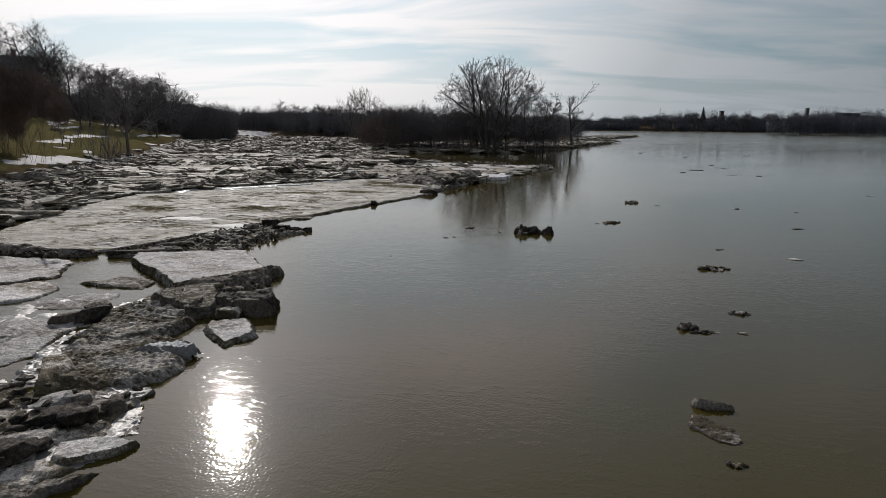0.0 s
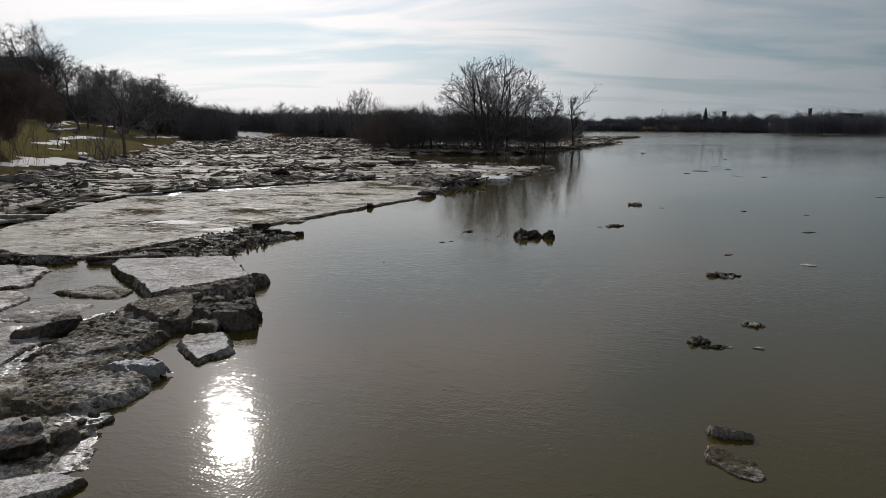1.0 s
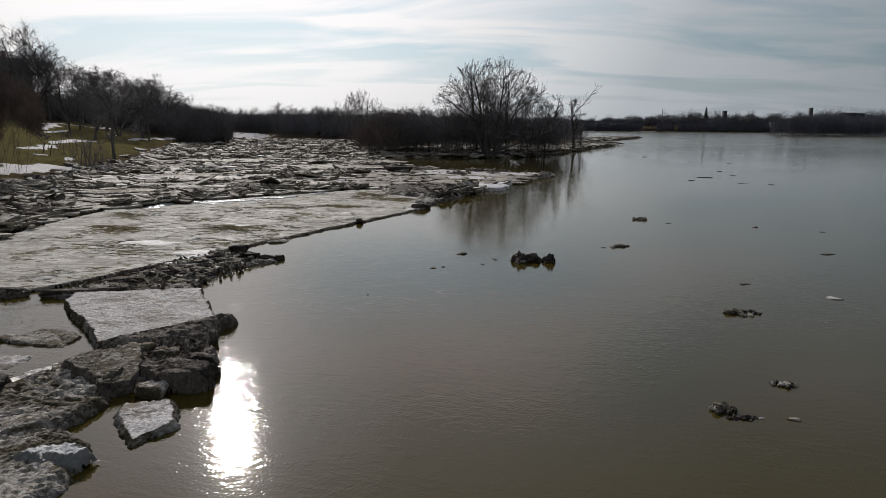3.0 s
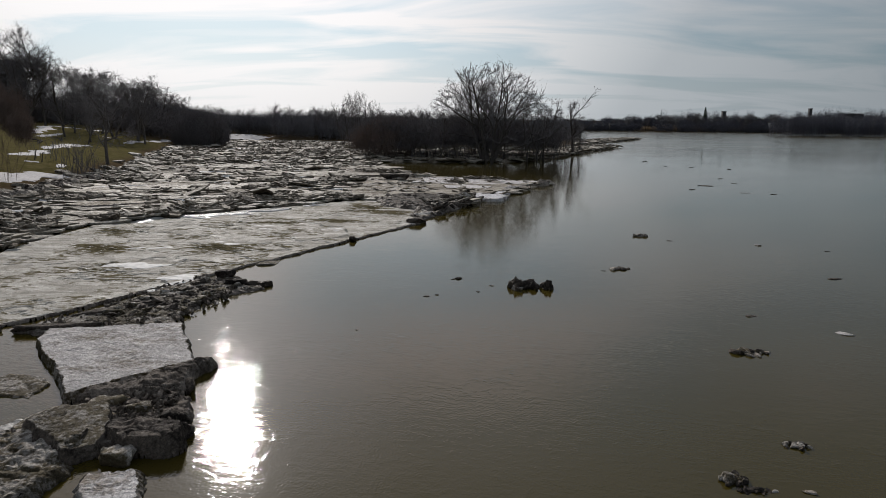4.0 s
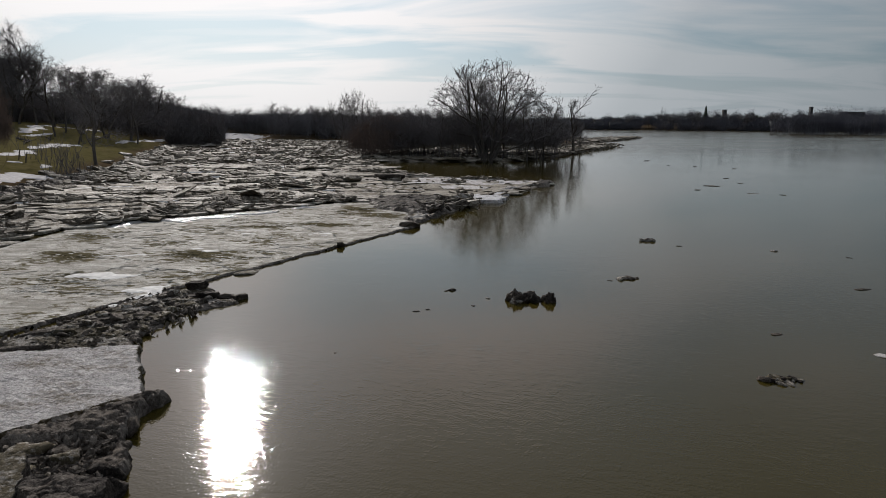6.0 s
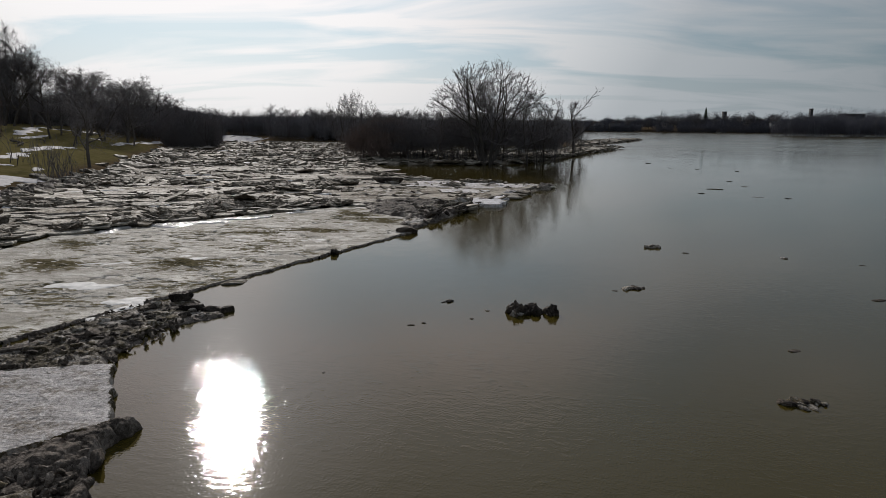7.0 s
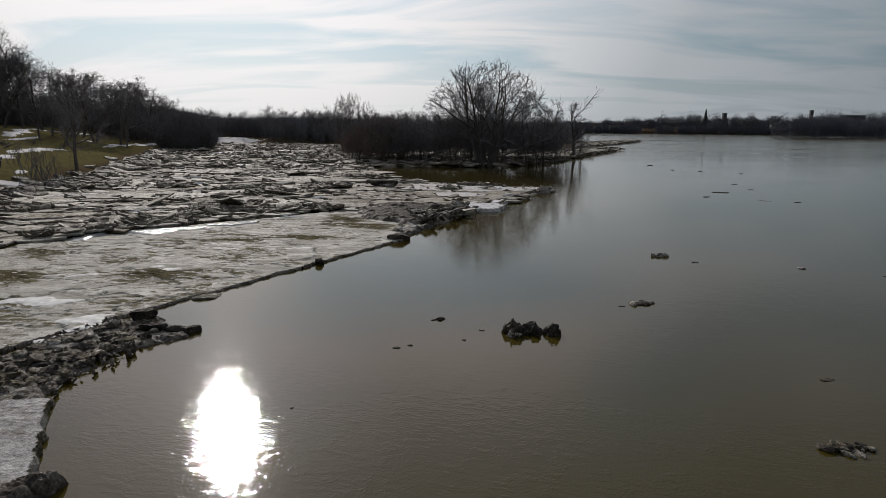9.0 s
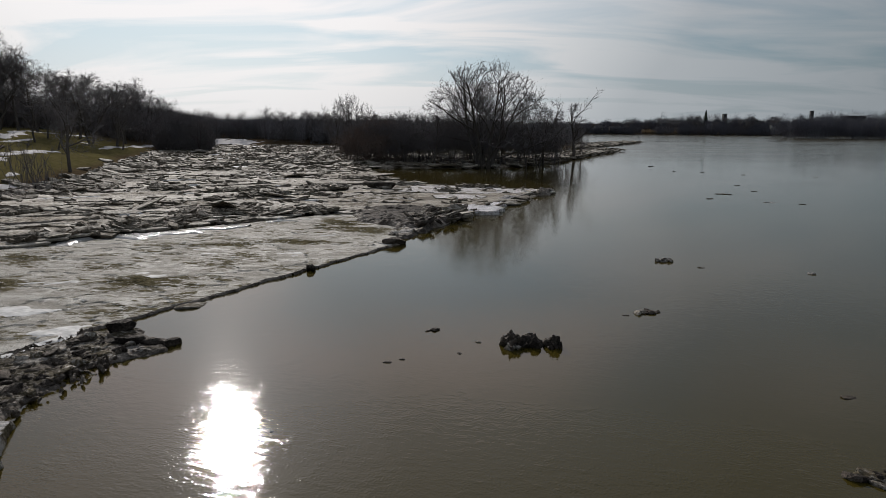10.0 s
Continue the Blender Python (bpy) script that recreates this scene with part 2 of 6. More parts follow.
JAM_ICE = dirty_ice("jam_ice", (0.350, 0.318, 0.247), (0.116, 0.096, 0.062), 0.43, 0.57, "island", 2.6, 0.58, 0.35, sheen=0.24)
BLOCK_ICE = dirty_ice("block_ice", (0.400, 0.367, 0.290), (0.110, 0.090, 0.056), 0.42, 0.58, "object", 1.2, 0.55, 0.3, sheen=0.26)
RUBBLE = dirty_ice("rubble", (0.280, 0.245, 0.184), (0.085, 0.068, 0.046), 0.40, 0.60, "island", 0.8, 0.6, 0.35, sheen=0.15)
JAM_SHEET = dirty_ice("jam_sheet", (0.405, 0.362, 0.275), (0.140, 0.112, 0.070), 0.45, 0.58, "object", 1.6, 0.6, 0.4, sheen=0.17)
JAM_BED = dirty_ice("jam_bed", (0.255, 0.223, 0.166), (0.075, 0.060, 0.039), 0.42, 0.58, "object", 1.8, 0.65, 0.4, sheen=0.18)
CRUMB = dirty_ice("crumbled_silt", (0.21, 0.18, 0.14), (0.07, 0.057, 0.042), 0.40, 0.60, "island", 0.8, 0.6, 0.35)
EDGE_ICE = dirty_ice("edge_ice", (0.23, 0.20, 0.16), (0.07, 0.057, 0.042), 0.42, 0.60, "object", 0.6, 0.5, 0.2)
SNOW = make_snow("old_snow", (0.58, 0.575, 0.56), 0.7)
# duller, faintly violet grey for the drifts on the ground
OLD_SNOW = make_snow("grey_snow", (0.37, 0.36, 0.375), 0.8)
SLUSH = make_snow("slush", (0.15, 0.145, 0.135), 0.4)
WHITE_ICE = dirty_ice("white_ice", (0.54, 0.53, 0.51), (0.34, 0.31, 0.26), 0.55, 0.72, "object", 0.8, 0.5, 0.28, sheen=0.20)
MELT = make_snow("melt_water", (0.40, 0.39, 0.37), 0.12)

# ---- builders ----


def mesh_of(name, verts, faces, material, smooth=False):
    me = bpy.data.meshes.new(name)
    me.from_pydata([tuple(v) for v in verts], [], faces)
    me.materials.append(material)
    if smooth:
        me.polygons.foreach_set("use_smooth", [True] * len(me.polygons))
    me.update()
    return me


def part(name, me, parent, label=""):
    ob = new(name, me)
    ob.parent = parent
    return tagged(ob, label)


def fit_line(x, xs, ys):
    return float(np.interp(x, xs, ys))


SHORE_Y = (-80, 20, 44, 57, 69, 93, 114, 148, 190, 300)
SHORE_X = (-20, -26, -32.5, -35.3, -37.2, -45, -52.5, -63.5, -72, -74)


def left_shore(y):
    return fit_line(y, SHORE_Y, SHORE_X)


def height(x, y):
    """The ground: river bed, park slope, wooded flats, island and the far bank."""
    d = left_shore(y) - x
    wob = 0.35 * noise.noise((x * 0.07, y * 0.07, 0.0))
    left = fit_line(d, (-14, -3, 0, 6, 15, 22, 34, 50, 90, 900), (-2.2, -0.5, 0.25, 1.4, 3.0, 4.4, 5.0, 6.5, 8.0, 9.0))
    right = min(40.0, 7 + max(0.0, y - 128) * 0.34)
    inland = min(y - 184, right - x + 6, (420 - y) * 0.6)
    if x < -44:
        flats = fit_line(inland, (-14, 0, 3, 8, 60, 400), (-2.2, -0.2, 0.4, 1.5, 1.9, 4.0))
    else:
        flats = fit_line(inland, (-14, 0, 5, 60, 400), (-2.2, -0.2, 0.5, 1.6, 4.0))
    e = 1.0 - math.hypot((x + 2) / 20.0, (y - 124) / 24.0)
    isle = -2.0 + 2.3 * min(1.0, max(0.0, e * 2.2 + 0.35))
    far = fit_line(y - 505 - 0.02 * abs(x - 200), (-25, 0, 8, 80, 300, 3000), (-2.2, -0.1, 0.5, 6.0, 9.0, 10.0))
    bed = -2.2
    z = max(left, flats, isle, far, bed)
    return z + (wob if z > 0.5 else wob * 0.3)


def speckle(x, y, seed):
    """Smooth value noise from 0 to 1 over arrays."""
    ix, iy = np.floor(x), np.floor(y)
    fx, fy = x - ix, y - iy
    fx, fy = fx * fx * (3 - 2 * fx), fy * fy * (3 - 2 * fy)

    def lot(a, b):
        v = np.sin(a * 127.1 + b * 311.7 + seed * 74.7) * 43758.5453
        return v - np.floor(v)
    return (lot(ix, iy) * (1 - fx) + lot(ix + 1, iy) * fx) * (1 - fy) + (lot(ix, iy + 1) * (1 - fx) + lot(ix + 1, iy + 1) * fx) * fy


def fractal(x, y, seed, octaves=4, fall=0.5):
    total, amp, size = 0.0, 1.0, 0.0
    for k in range(octaves):
        c, q = math.cos(0.6 * k), math.sin(0.6 * k)
        total = total + amp * speckle((x * c - y * q) * 2 ** k, (x * q + y * c) * 2 ** k, seed + 13 * k)
        size += amp
        amp *= fall
    return total / size


def signed_distance(x, y, corners):
    best = np.full(x.shape, 1e9)
    within = np.zeros(x.shape, bool)
    for (ax, ay), (bx, by) in zip(corners, corners[1:] + corners[:1]):
        ex, ey = bx - ax, by - ay
        f = np.clip(((x - ax) * ex + (y - ay) * ey) / (ex * ex + ey * ey), 0, 1)
        best = np.minimum(best, np.hypot(x - ax - f * ex, y - ay - f * ey))
        if ay != by:
            cross = ((ay > y) != (by > y)) & (x < ex * (y - ay) / ey + ax)
            within ^= cross
    return np.where(within, best, -best)


def floe_mesh(name, corners, bottom, top, material, seed, cell=0.06, warp=0.14, edge=0.10, rough=0.03, wave=0.03, lumps=(), cracks=0.0, tilt=(0.0, 0.0), rim=None):
    """A slab of ice or silt with ragged, broken sides and an uneven top; lumps: (count, least, most, steepness)."""
    rnd = random.Random(seed)
    px, py = [c[0] for c in corners], [c[1] for c in corners]
    gx = np.arange(min(px) - 0.3, max(px) + 0.3 + cell, cell)
    gy = np.arange(min(py) - 0.3, max(py) + 0.3 + cell, cell)
    x, y = np.meshgrid(gx, gy)
    if cell < 0.5:
        x = x + (speckle(x / cell * 1.7, y / cell * 1.7, seed + 31) - 0.5) * cell * 0.7
        y = y + (speckle(x / cell * 1.7, y / cell * 1.7, seed + 47) - 0.5) * cell * 0.7
    f = 1.1 / max(warp * 5, 0.3)
    wx = x + warp * 2 * (fractal(x * f, y * f, seed, 5, 0.6) - 0.5) * 2
    wy = y + warp * 2 * (fractal(x * f, y * f, seed + 5, 5, 0.6) - 0.5) * 2
    sd = signed_distance(wx, wy, corners)
    lift = np.clip(sd / edge, 0, 1) ** 0.6
    mid_x, mid_y = sum(px) / len(px), sum(py) / len(py)
    top_z = top + (x - mid_x) * tilt[0] + (y - mid_y) * tilt[1]
    top_z = top_z + wave * 2 * (fractal(x * 0.5, y * 0.5, seed + 2, 3) - 0.5) + rough * 2 * (fractal(x * 3.2, y * 3.2, seed + 3, 5, 0.62) - 0.5)
    if cracks:
        c = np.abs(fractal(x * 0.28, y * 0.5, seed + 8, 4, 0.5) - 0.5)
        top_z = top_z - cracks * np.exp(-(c / 0.006) ** 2)
    for count, least, most, steep in lumps:
        made = 0
        while made < count:
            cx, cy = rnd.uniform(min(px), max(px)), rnd.uniform(min(py), max(py))
            if not inside(cx, cy, corners):
                continue
            made += 1
            r = least + (most - least) * rnd.random() ** 2.2
            # low lumps keep clear of the broken edge
            if steep < 0.45 and signed_distance(np.array([cx]), np.array([cy]), corners)[0] < warp + 1.2 * r:
                continue
            i0, i1 = np.searchsorted(gx, cx - 1.5 * r), np.searchsorted(gx, cx + 1.5 * r)
            j0, j1 = np.searchsorted(gy, cy - 1.5 * r), np.searchsorted(gy, cy + 1.5 * r)
            if i1 - i0 < 2 or j1 - j0 < 2:
                continue
            a = rnd.uniform(0, 6.28)
            u = (x[j0:j1, i0:i1] - cx) * math.cos(a) + (y[j0:j1, i0:i1] - cy) * math.sin(a)
            v = (y[j0:j1, i0:i1] - cy) * math.cos(a) - (x[j0:j1, i0:i1] - cx) * math.sin(a)
            q = np.abs(u / (1.25 * r)) ** 3 + np.abs(v / (r * rnd.uniform(0.55, 0.9))) ** 3
            dome = r * steep * np.clip(1 - q, 0, 1) ** 0.4 * (1 + 0.6 * rnd.uniform(-1, 1) * u / r + 0.5 * rnd.uniform(-1, 1) * v / r)
            patch = top_z[j0:j1, i0:i1]
            base = float(np.median(patch))
            top_z[j0:j1, i0:i1] = np.where(q < 1, np.maximum(patch, base * 0.6 + top * 0.4 - 0.03 + dome), patch)
    z = bottom + (top_z - bottom) * lift
    keep = sd > -cell * 1.2
    cells = keep[:-1, :-1] & keep[1:, :-1] & keep[:-1, 1:] & keep[1:, 1:]
    w = x.shape[1]
    j, i = np.nonzero(cells)
    quads = np.stack([j * w + i, j * w + i + 1, (j + 1) * w + i + 1, (j + 1) * w + i], 1)
    used, back = np.unique(quads, return_inverse=True)
    verts = np.stack([x.ravel()[used], y.ravel()[used], z.ravel()[used]], 1)
    faces = back.reshape(quads.shape)
    if not rim:
        return mesh_of(name, verts.tolist(), faces.tolist(), material)
    flat = lift.ravel()[used]
    side = flat[faces].min(1) < 0.97
    made = []
    for title, choice, stuff in ((name, ~side, material), ("broken_edge", side, rim)):
        own, spot = np.unique(faces[choice], return_inverse=True)
        made.append(mesh_of(title, verts[own].tolist(), spot.reshape(-1, 4).tolist(), stuff))
    return made


def floe(corners, bottom, top, material, seed, label, name="ice_floe", group="ice floes at the river edge", category="ice floe", rim=None, **more):
    """A floe as one thing: its top crust and the dark broken edge round it."""
    ob = new(name)
    crust, edge = floe_mesh("crust", corners, bottom, top, material, seed, rim=rim or EDGE_ICE, **more)
    part("crust", crust, ob)
    part("broken_edge", edge, ob)
    return tagged(ob, label, category, group)


def block_data(sx, sy, sz, seed, cuts=9, sub=3, ragged=1.0):
    """An angular broken lump about the origin: (verts, faces)."""
    rnd = random.Random(seed)
    bm = bmesh.new()
    bmesh.ops.create_icosphere(bm, subdivisions=sub, radius=1.0)
    planes = []
    for _ in range(cuts):
        v = Vector((rnd.gauss(0, 1), rnd.gauss(0, 1), rnd.gauss(0, 0.8))).normalized()
        planes.append((v, rnd.uniform(0.38, 0.78)))
    planes.append((Vector((0, 0, 1)), 0.55))
    for v in bm.verts:
        for n, d in planes:
            over = v.co.dot(n) - d
            if over > 0:
                v.co -= n * over
        at = v.co + Vector((seed * 0.37, 0, 0))
        v.co += v.co.normalized() * ragged * (0.16 * noise.noise(at * 1.9) + 0.12 * noise.noise(at * 5.2) + 0.11 * noise.noise(at * 12.0))
        v.co = Vector((v.co.x * sx * 0.7, v.co.y * sy * 0.7, v.co.z * sz * 0.85))
    verts = [v.co.copy() for v in bm.verts]
    faces = [tuple(v.index for v in f.verts) for f in bm.faces]
    bm.free()
    return verts, faces


def slab_data(sx, sy, sz, rnd):
    """A broken plate of ice with five to seven sides about the origin: (verts, faces)."""
    n = rnd.randint(5, 7)
    a0 = rnd.uniform(0, 6.28)
    ring = []
    for i in range(n):
        a = a0 + (i + rnd.uniform(-0.3, 0.3)) * 2 * math.pi / n
        r = rnd.uniform(0.75, 1.15)
        ring.append((math.cos(a) * sx * 0.5 * r, math.sin(a) * sy * 0.5 * r))
    verts = [(x * 0.93, y * 0.93, -sz / 2) for x, y in ring]
    verts += [(x * rnd.uniform(0.98, 1.06), y * rnd.uniform(0.98, 1.06), sz * 0.3) for x, y in ring]
    verts += [(x * 0.93, y * 0.93, sz / 2 + rnd.uniform(-0.1, 0.1) * sz) for x, y in ring]
    faces = [tuple(reversed(range(n))), tuple(range(2 * n, 3 * n))]
    for k in (0, 1):
        faces += [(k * n + i, k * n + (i + 1) % n, (k + 1) * n + (i + 1) % n, (k + 1) * n + i) for i in range(n)]
    return verts, faces


def inside(x, y, poly):
    hit = False
    for (ax, ay), (bx, by) in zip(poly, poly[1:] + poly[:1]):
        if (ay > y) != (by > y) and x < (bx - ax) * (y - ay) / (by - ay) + ax:
            hit = not hit
    return hit


def joined(name, pieces, material):
    """One mesh of many (matrix, verts, faces)."""
    verts, faces = [], []
    for m, vs, fs in pieces:
        k = len(verts)
        verts += [m @ Vector(v) for v in vs]
        faces += [tuple(i + k for i in f) for f in fs]
    return mesh_of(name, verts, faces, material)

# ---- the river and the ground ----


def build_ground():
    def axis(lo, hi, near_lo, near_hi, fine, grow):
        vals = list(np.arange(near_lo, near_hi + 0.01, fine))
        step = fine
        while vals[-1] < hi:
            step *= grow
            vals.append(vals[-1] + step)
        step = fine
        while vals[0] > lo:
            step *= grow
            vals.insert(0, vals[0] - step)
        return vals
    xs = axis(-2500, 2500, -120, 60, 1.6, 1.16)
    ys = axis(-1500, 4000, 0, 200, 1.8, 1.12)
    verts = [(x, y, height(x, y)) for y in ys for x in xs]
    w = len(xs)
    faces = [(j * w + i, j * w + i + 1, (j + 1) * w + i + 1, (j + 1) * w + i) for j in range(len(ys) - 1) for i in range(w - 1)]
    ground = new("ground", mesh_of("ground", verts, faces, TURF, True))
    tagged(ground, "river bed and grassy park slope with brown litter", "ground", "", "structure")
    size = 4500.0
    water = new("water", mesh_of("water", [(-size, -size, 0), (size, -size, 0), (size, size, 0), (-size, size, 0)], [(0, 1, 2, 3)], WATER))
    tagged(water, "muddy olive-brown flood water with fine ripples", "river", "", "structure")


build_ground()

# ---- trees ----


def tube(verts, faces, path, radii, sides):
    """Adds a tapered limb along a path."""
    k = len(verts)
    up = Vector((0.3, 0.2, 1))
    for i, (p, r) in enumerate(zip(path, radii)):
        d = (path[min(i + 1, len(path) - 1)] - path[max(i - 1, 0)]).normalized()
        a = d.cross(up)
        a = a.normalized() if a.length > 1e-3 else Vector((1, 0, 0))
        b = d.cross(a)
        for s in range(sides):
            w = 2 * math.pi * s / sides
            verts.append(p + (a * math.cos(w) + b * math.sin(w)) * r)
    for i in range(len(path) - 1):
        for s in range(sides):
            q = (s + 1) % sides
            faces.append((k + i * sides + s, k + i * sides + q, k + (i + 1) * sides + q, k + (i + 1) * sides + s))


def grow(rnd, wood, twigs, start, way, length, radius, level, top, style):
    """One limb with its side limbs; the thick ones go to the trunk mesh, the thin ones to the crown."""
    steps = {0: 9, 1: 7, 2: 5, 3: 4}.get(level, 2)
    path, radii, p, d = [start], [radius], start, way.normalized()
    for i in range(steps):
        bend = style["bend"] * (0.6 + 0.25 * level)
        d = (d + Vector((rnd.gauss(0, bend), rnd.gauss(0, bend), rnd.gauss(0, bend * 0.5) + style["rise"]))).normalized()
        p = p + d * (length / steps)
        path.append(p)
        if style.get("dome"):
            w, tall = style["dome"]
            if (p.x / w) ** 2 + (p.y / w) ** 2 + ((p.z - tall * 0.42) / (tall * 0.58)) ** 2 > rnd.uniform(0.8, 1.12):
                radii.append(style["least"])
                break
        radii.append(max(style["least"], radius * (1 - (i + 1) / steps * 0.72)))
    if level >= 2:
        style["buds"] += zip(path[1:], [q - p for p, q in zip(path, path[1:])])
    target = wood if level <= style["wood"] else twigs
    tube(target[0], target[1], path, radii, 7 if level == 0 else 5 if level == 1 else 4 if level == 2 else 3)
    if level >= top:
        return
    steps = len(path) - 1
    count = max(1, round(style["counts"][level] * steps / {0: 9, 1: 7, 2: 5, 3: 4}.get(level, 2)))
    for k in range(count):
        f = style["from"][level] + (1 - style["from"][level]) * (k + rnd.random()) / count
        i = min(steps - 1, int(f * steps))
        q = path[i].lerp(path[i + 1], f * steps - i)
        along = (path[i + 1] - path[i]).normalized()
        side = Vector((rnd.gauss(0, 1), rnd.gauss(0, 1), rnd.gauss(0, 0.6)))
        side = (side - along * side.dot(along)).normalized()
        a = radians(rnd.uniform(*style["angle"]))
        new_way = along * math.cos(a) + side * math.sin(a)
        ratio = rnd.uniform(0.5, 0.85) * (1.15 - 0.45 * f) * style["reach"][level]
        grow(rnd, wood, twigs, q, new_way, length * ratio, max(style["least"], radii[i] * rnd.uniform(0.5, 0.72)), level + 1, top, style)


STYLE = {
    "broad": dict(bend=0.13, rise=0.045, least=0.012, wood=1, counts=(8, 6, 5, 4), angle=(24, 58), reach=(0.80, 0.72, 0.66, 0.6), **{"from": (0.22, 0.25, 0.2, 0.15)}),
    "round": dict(bend=0.17, rise=0.012, least=0.014, wood=1, counts=(9, 6, 5, 3), angle=(30, 68), reach=(0.78, 0.70, 0.64, 0.6), **{"from": (0.2, 0.25, 0.2, 0.15)}),
    "tall": dict(bend=0.07, rise=0.07, least=0.010, wood=1, counts=(11, 6, 4, 3), angle=(18, 42), reach=(0.5, 0.65, 0.65, 0.6), **{"from": (0.2, 0.25, 0.2, 0.15)}),
    "sparse": dict(bend=0.14, rise=0.04, least=0.014, wood=1, counts=(10, 6, 5, 3), angle=(24, 65), reach=(0.55, 0.7, 0.65, 0.6), **{"from": (0.3, 0.2, 0.15, 0.1)}),
}


def tree_meshes(seed, tall, radius, kind, stems=1, lean=0.06, top=4, least=None, wide=0.0, fringe=0, spray=0.9, thin=0.009):
    """Trunk and crown of a bare tree; stems fork out near the base, and a fringe of fine twigs grows from the limbs."""
    rnd = random.Random(seed)
    style = dict(STYLE[kind], buds=[])
    if least:
        style["least"] = least
    if wide:
        style["dome"] = (wide, tall)
    wood, twigs = ([], []), ([], [])
    for s in range(stems):
        a = 2 * math.pi * s / stems + rnd.uniform(-0.5, 0.5)
        tilt = lean if stems == 1 else lean + rnd.uniform(0.10, 0.45)
        way = Vector((math.cos(a) * tilt, math.sin(a) * tilt, 1))
        base = Vector((math.cos(a), math.sin(a), 0)) * (0 if stems == 1 else radius * 1.2) + Vector((0, 0, -0.4))
        grow(rnd, wood, twigs, base, way, tall * rnd.uniform(0.72, 0.9), radius * (1 if stems == 1 else 0.75), 0, top, style)
    for _ in range(fringe):
        p, d = rnd.choice(style["buds"])
        d = d.normalized() * 0.7 + Vector((rnd.gauss(0, 0.5), rnd.gauss(0, 0.5), rnd.gauss(0.12, 0.4)))
        side = d.cross(Vector((rnd.gauss(0, 1), rnd.gauss(0, 1), rnd.gauss(0, 1)))).normalized() * thin
        k = len(twigs[0])
        twigs[0].extend([p - side, p + side, p + d * spray * rnd.uniform(0.5, 1.2)])
        twigs[1].append((k, k + 1, k + 2))
    peak = max(v.z for v in twigs[0] + wood[0])
    for v in wood[0] + twigs[0]:
        if v.z > 0:
            v.z *= tall / peak
    return mesh_of("trunk", wood[0], wood[1], BARK, True), mesh_of("crown", twigs[0], twigs[1], TWIG)


def tree(meshes, x, y, z, turn, size, label, group, wide=1.0, name="bare_tree"):
    ob = new(name)
    ob.matrix_world = Matrix.LocRotScale((x, y, z), Euler((0, 0, turn)), (size * wide, size * wide, size))
    part("trunk", meshes[0], ob)
    part("crown", meshes[1], ob)
    return tagged(ob, label, "tree", group)


def brush(name, label, spots, tall, seed, material, thick=0.02, twig=5, spread=0.25, category="brush"):
    """A tangle of bare stems with side twigs, rooted at the given spots (x, y, z, height factor)."""
    rnd = random.Random(seed)
    verts, faces = [], []
    for x, y, z, h in spots:
        full = tall * h * rnd.uniform(0.6, 1.0)
        base = Vector((x, y, z - 0.3))
        way = Vector((rnd.gauss(0, spread), rnd.gauss(0, spread), 1)).normalized()
        mid = base + way * full * 0.5 + Vector((rnd.gauss(0, 0.1), rnd.gauss(0, 0.1), 0)) * full * 0.3
        tip = mid + (way + Vector((rnd.gauss(0, 0.2), rnd.gauss(0, 0.2), 0))) * full * 0.5
        path = [base, mid, tip]
        tube(verts, faces, path, [thick, thick * 0.7, thick * 0.3], 3)
        for _ in range(twig):
            f = rnd.uniform(0.25, 0.95)
            p = base.lerp(mid, f * 2) if f < 0.5 else mid.lerp(tip, f * 2 - 1)
            d = Vector((rnd.gauss(0, 0.6), rnd.gauss(0, 0.6), rnd.uniform(0.2, 1.0))).normalized()
            end = p + d * full * rnd.uniform(0.12, 0.3)
            k = len(verts)
            w = thick * 0.6
            verts += [p + Vector((w, 0, 0)), p + Vector((-w * 0.5, w * 0.8, 0)), p + Vector((-w * 0.5, -w * 0.8, 0)), end]
            faces += [(k, k + 1, k + 3), (k + 1, k + 2, k + 3), (k + 2, k, k + 3)]
    ob = new(name, mesh_of(name, verts, faces, material))
    return tagged(ob, label, category, "", "stuff")


def spikes(name, roots, tips, width, material):
    """One mesh of many thin tapering twigs from root to tip; arrays."""
    n = len(roots)
    way = tips - roots
    a = np.cross(way, np.random.default_rng(n).normal(size=(n, 3)))
    a /= np.maximum(np.linalg.norm(a, axis=1, keepdims=True), 1e-6)
    w = width[:, None]
    verts = np.stack([roots + a * w, roots - a * w, tips], 1).reshape(-1, 3)
    me = bpy.data.meshes.new(name)
    me.vertices.add(len(verts))
    me.vertices.foreach_set("co", verts.astype(np.float32).ravel())
    me.loops.add(3 * n)
    me.loops.foreach_set("vertex_index", np.arange(3 * n, dtype=np.int32))
    me.polygons.add(n)
    me.polygons.foreach_set("loop_start", (np.arange(n) * 3).astype(np.int32))
    me.update(calc_edges=True)
    me.materials.append(material)
    return me


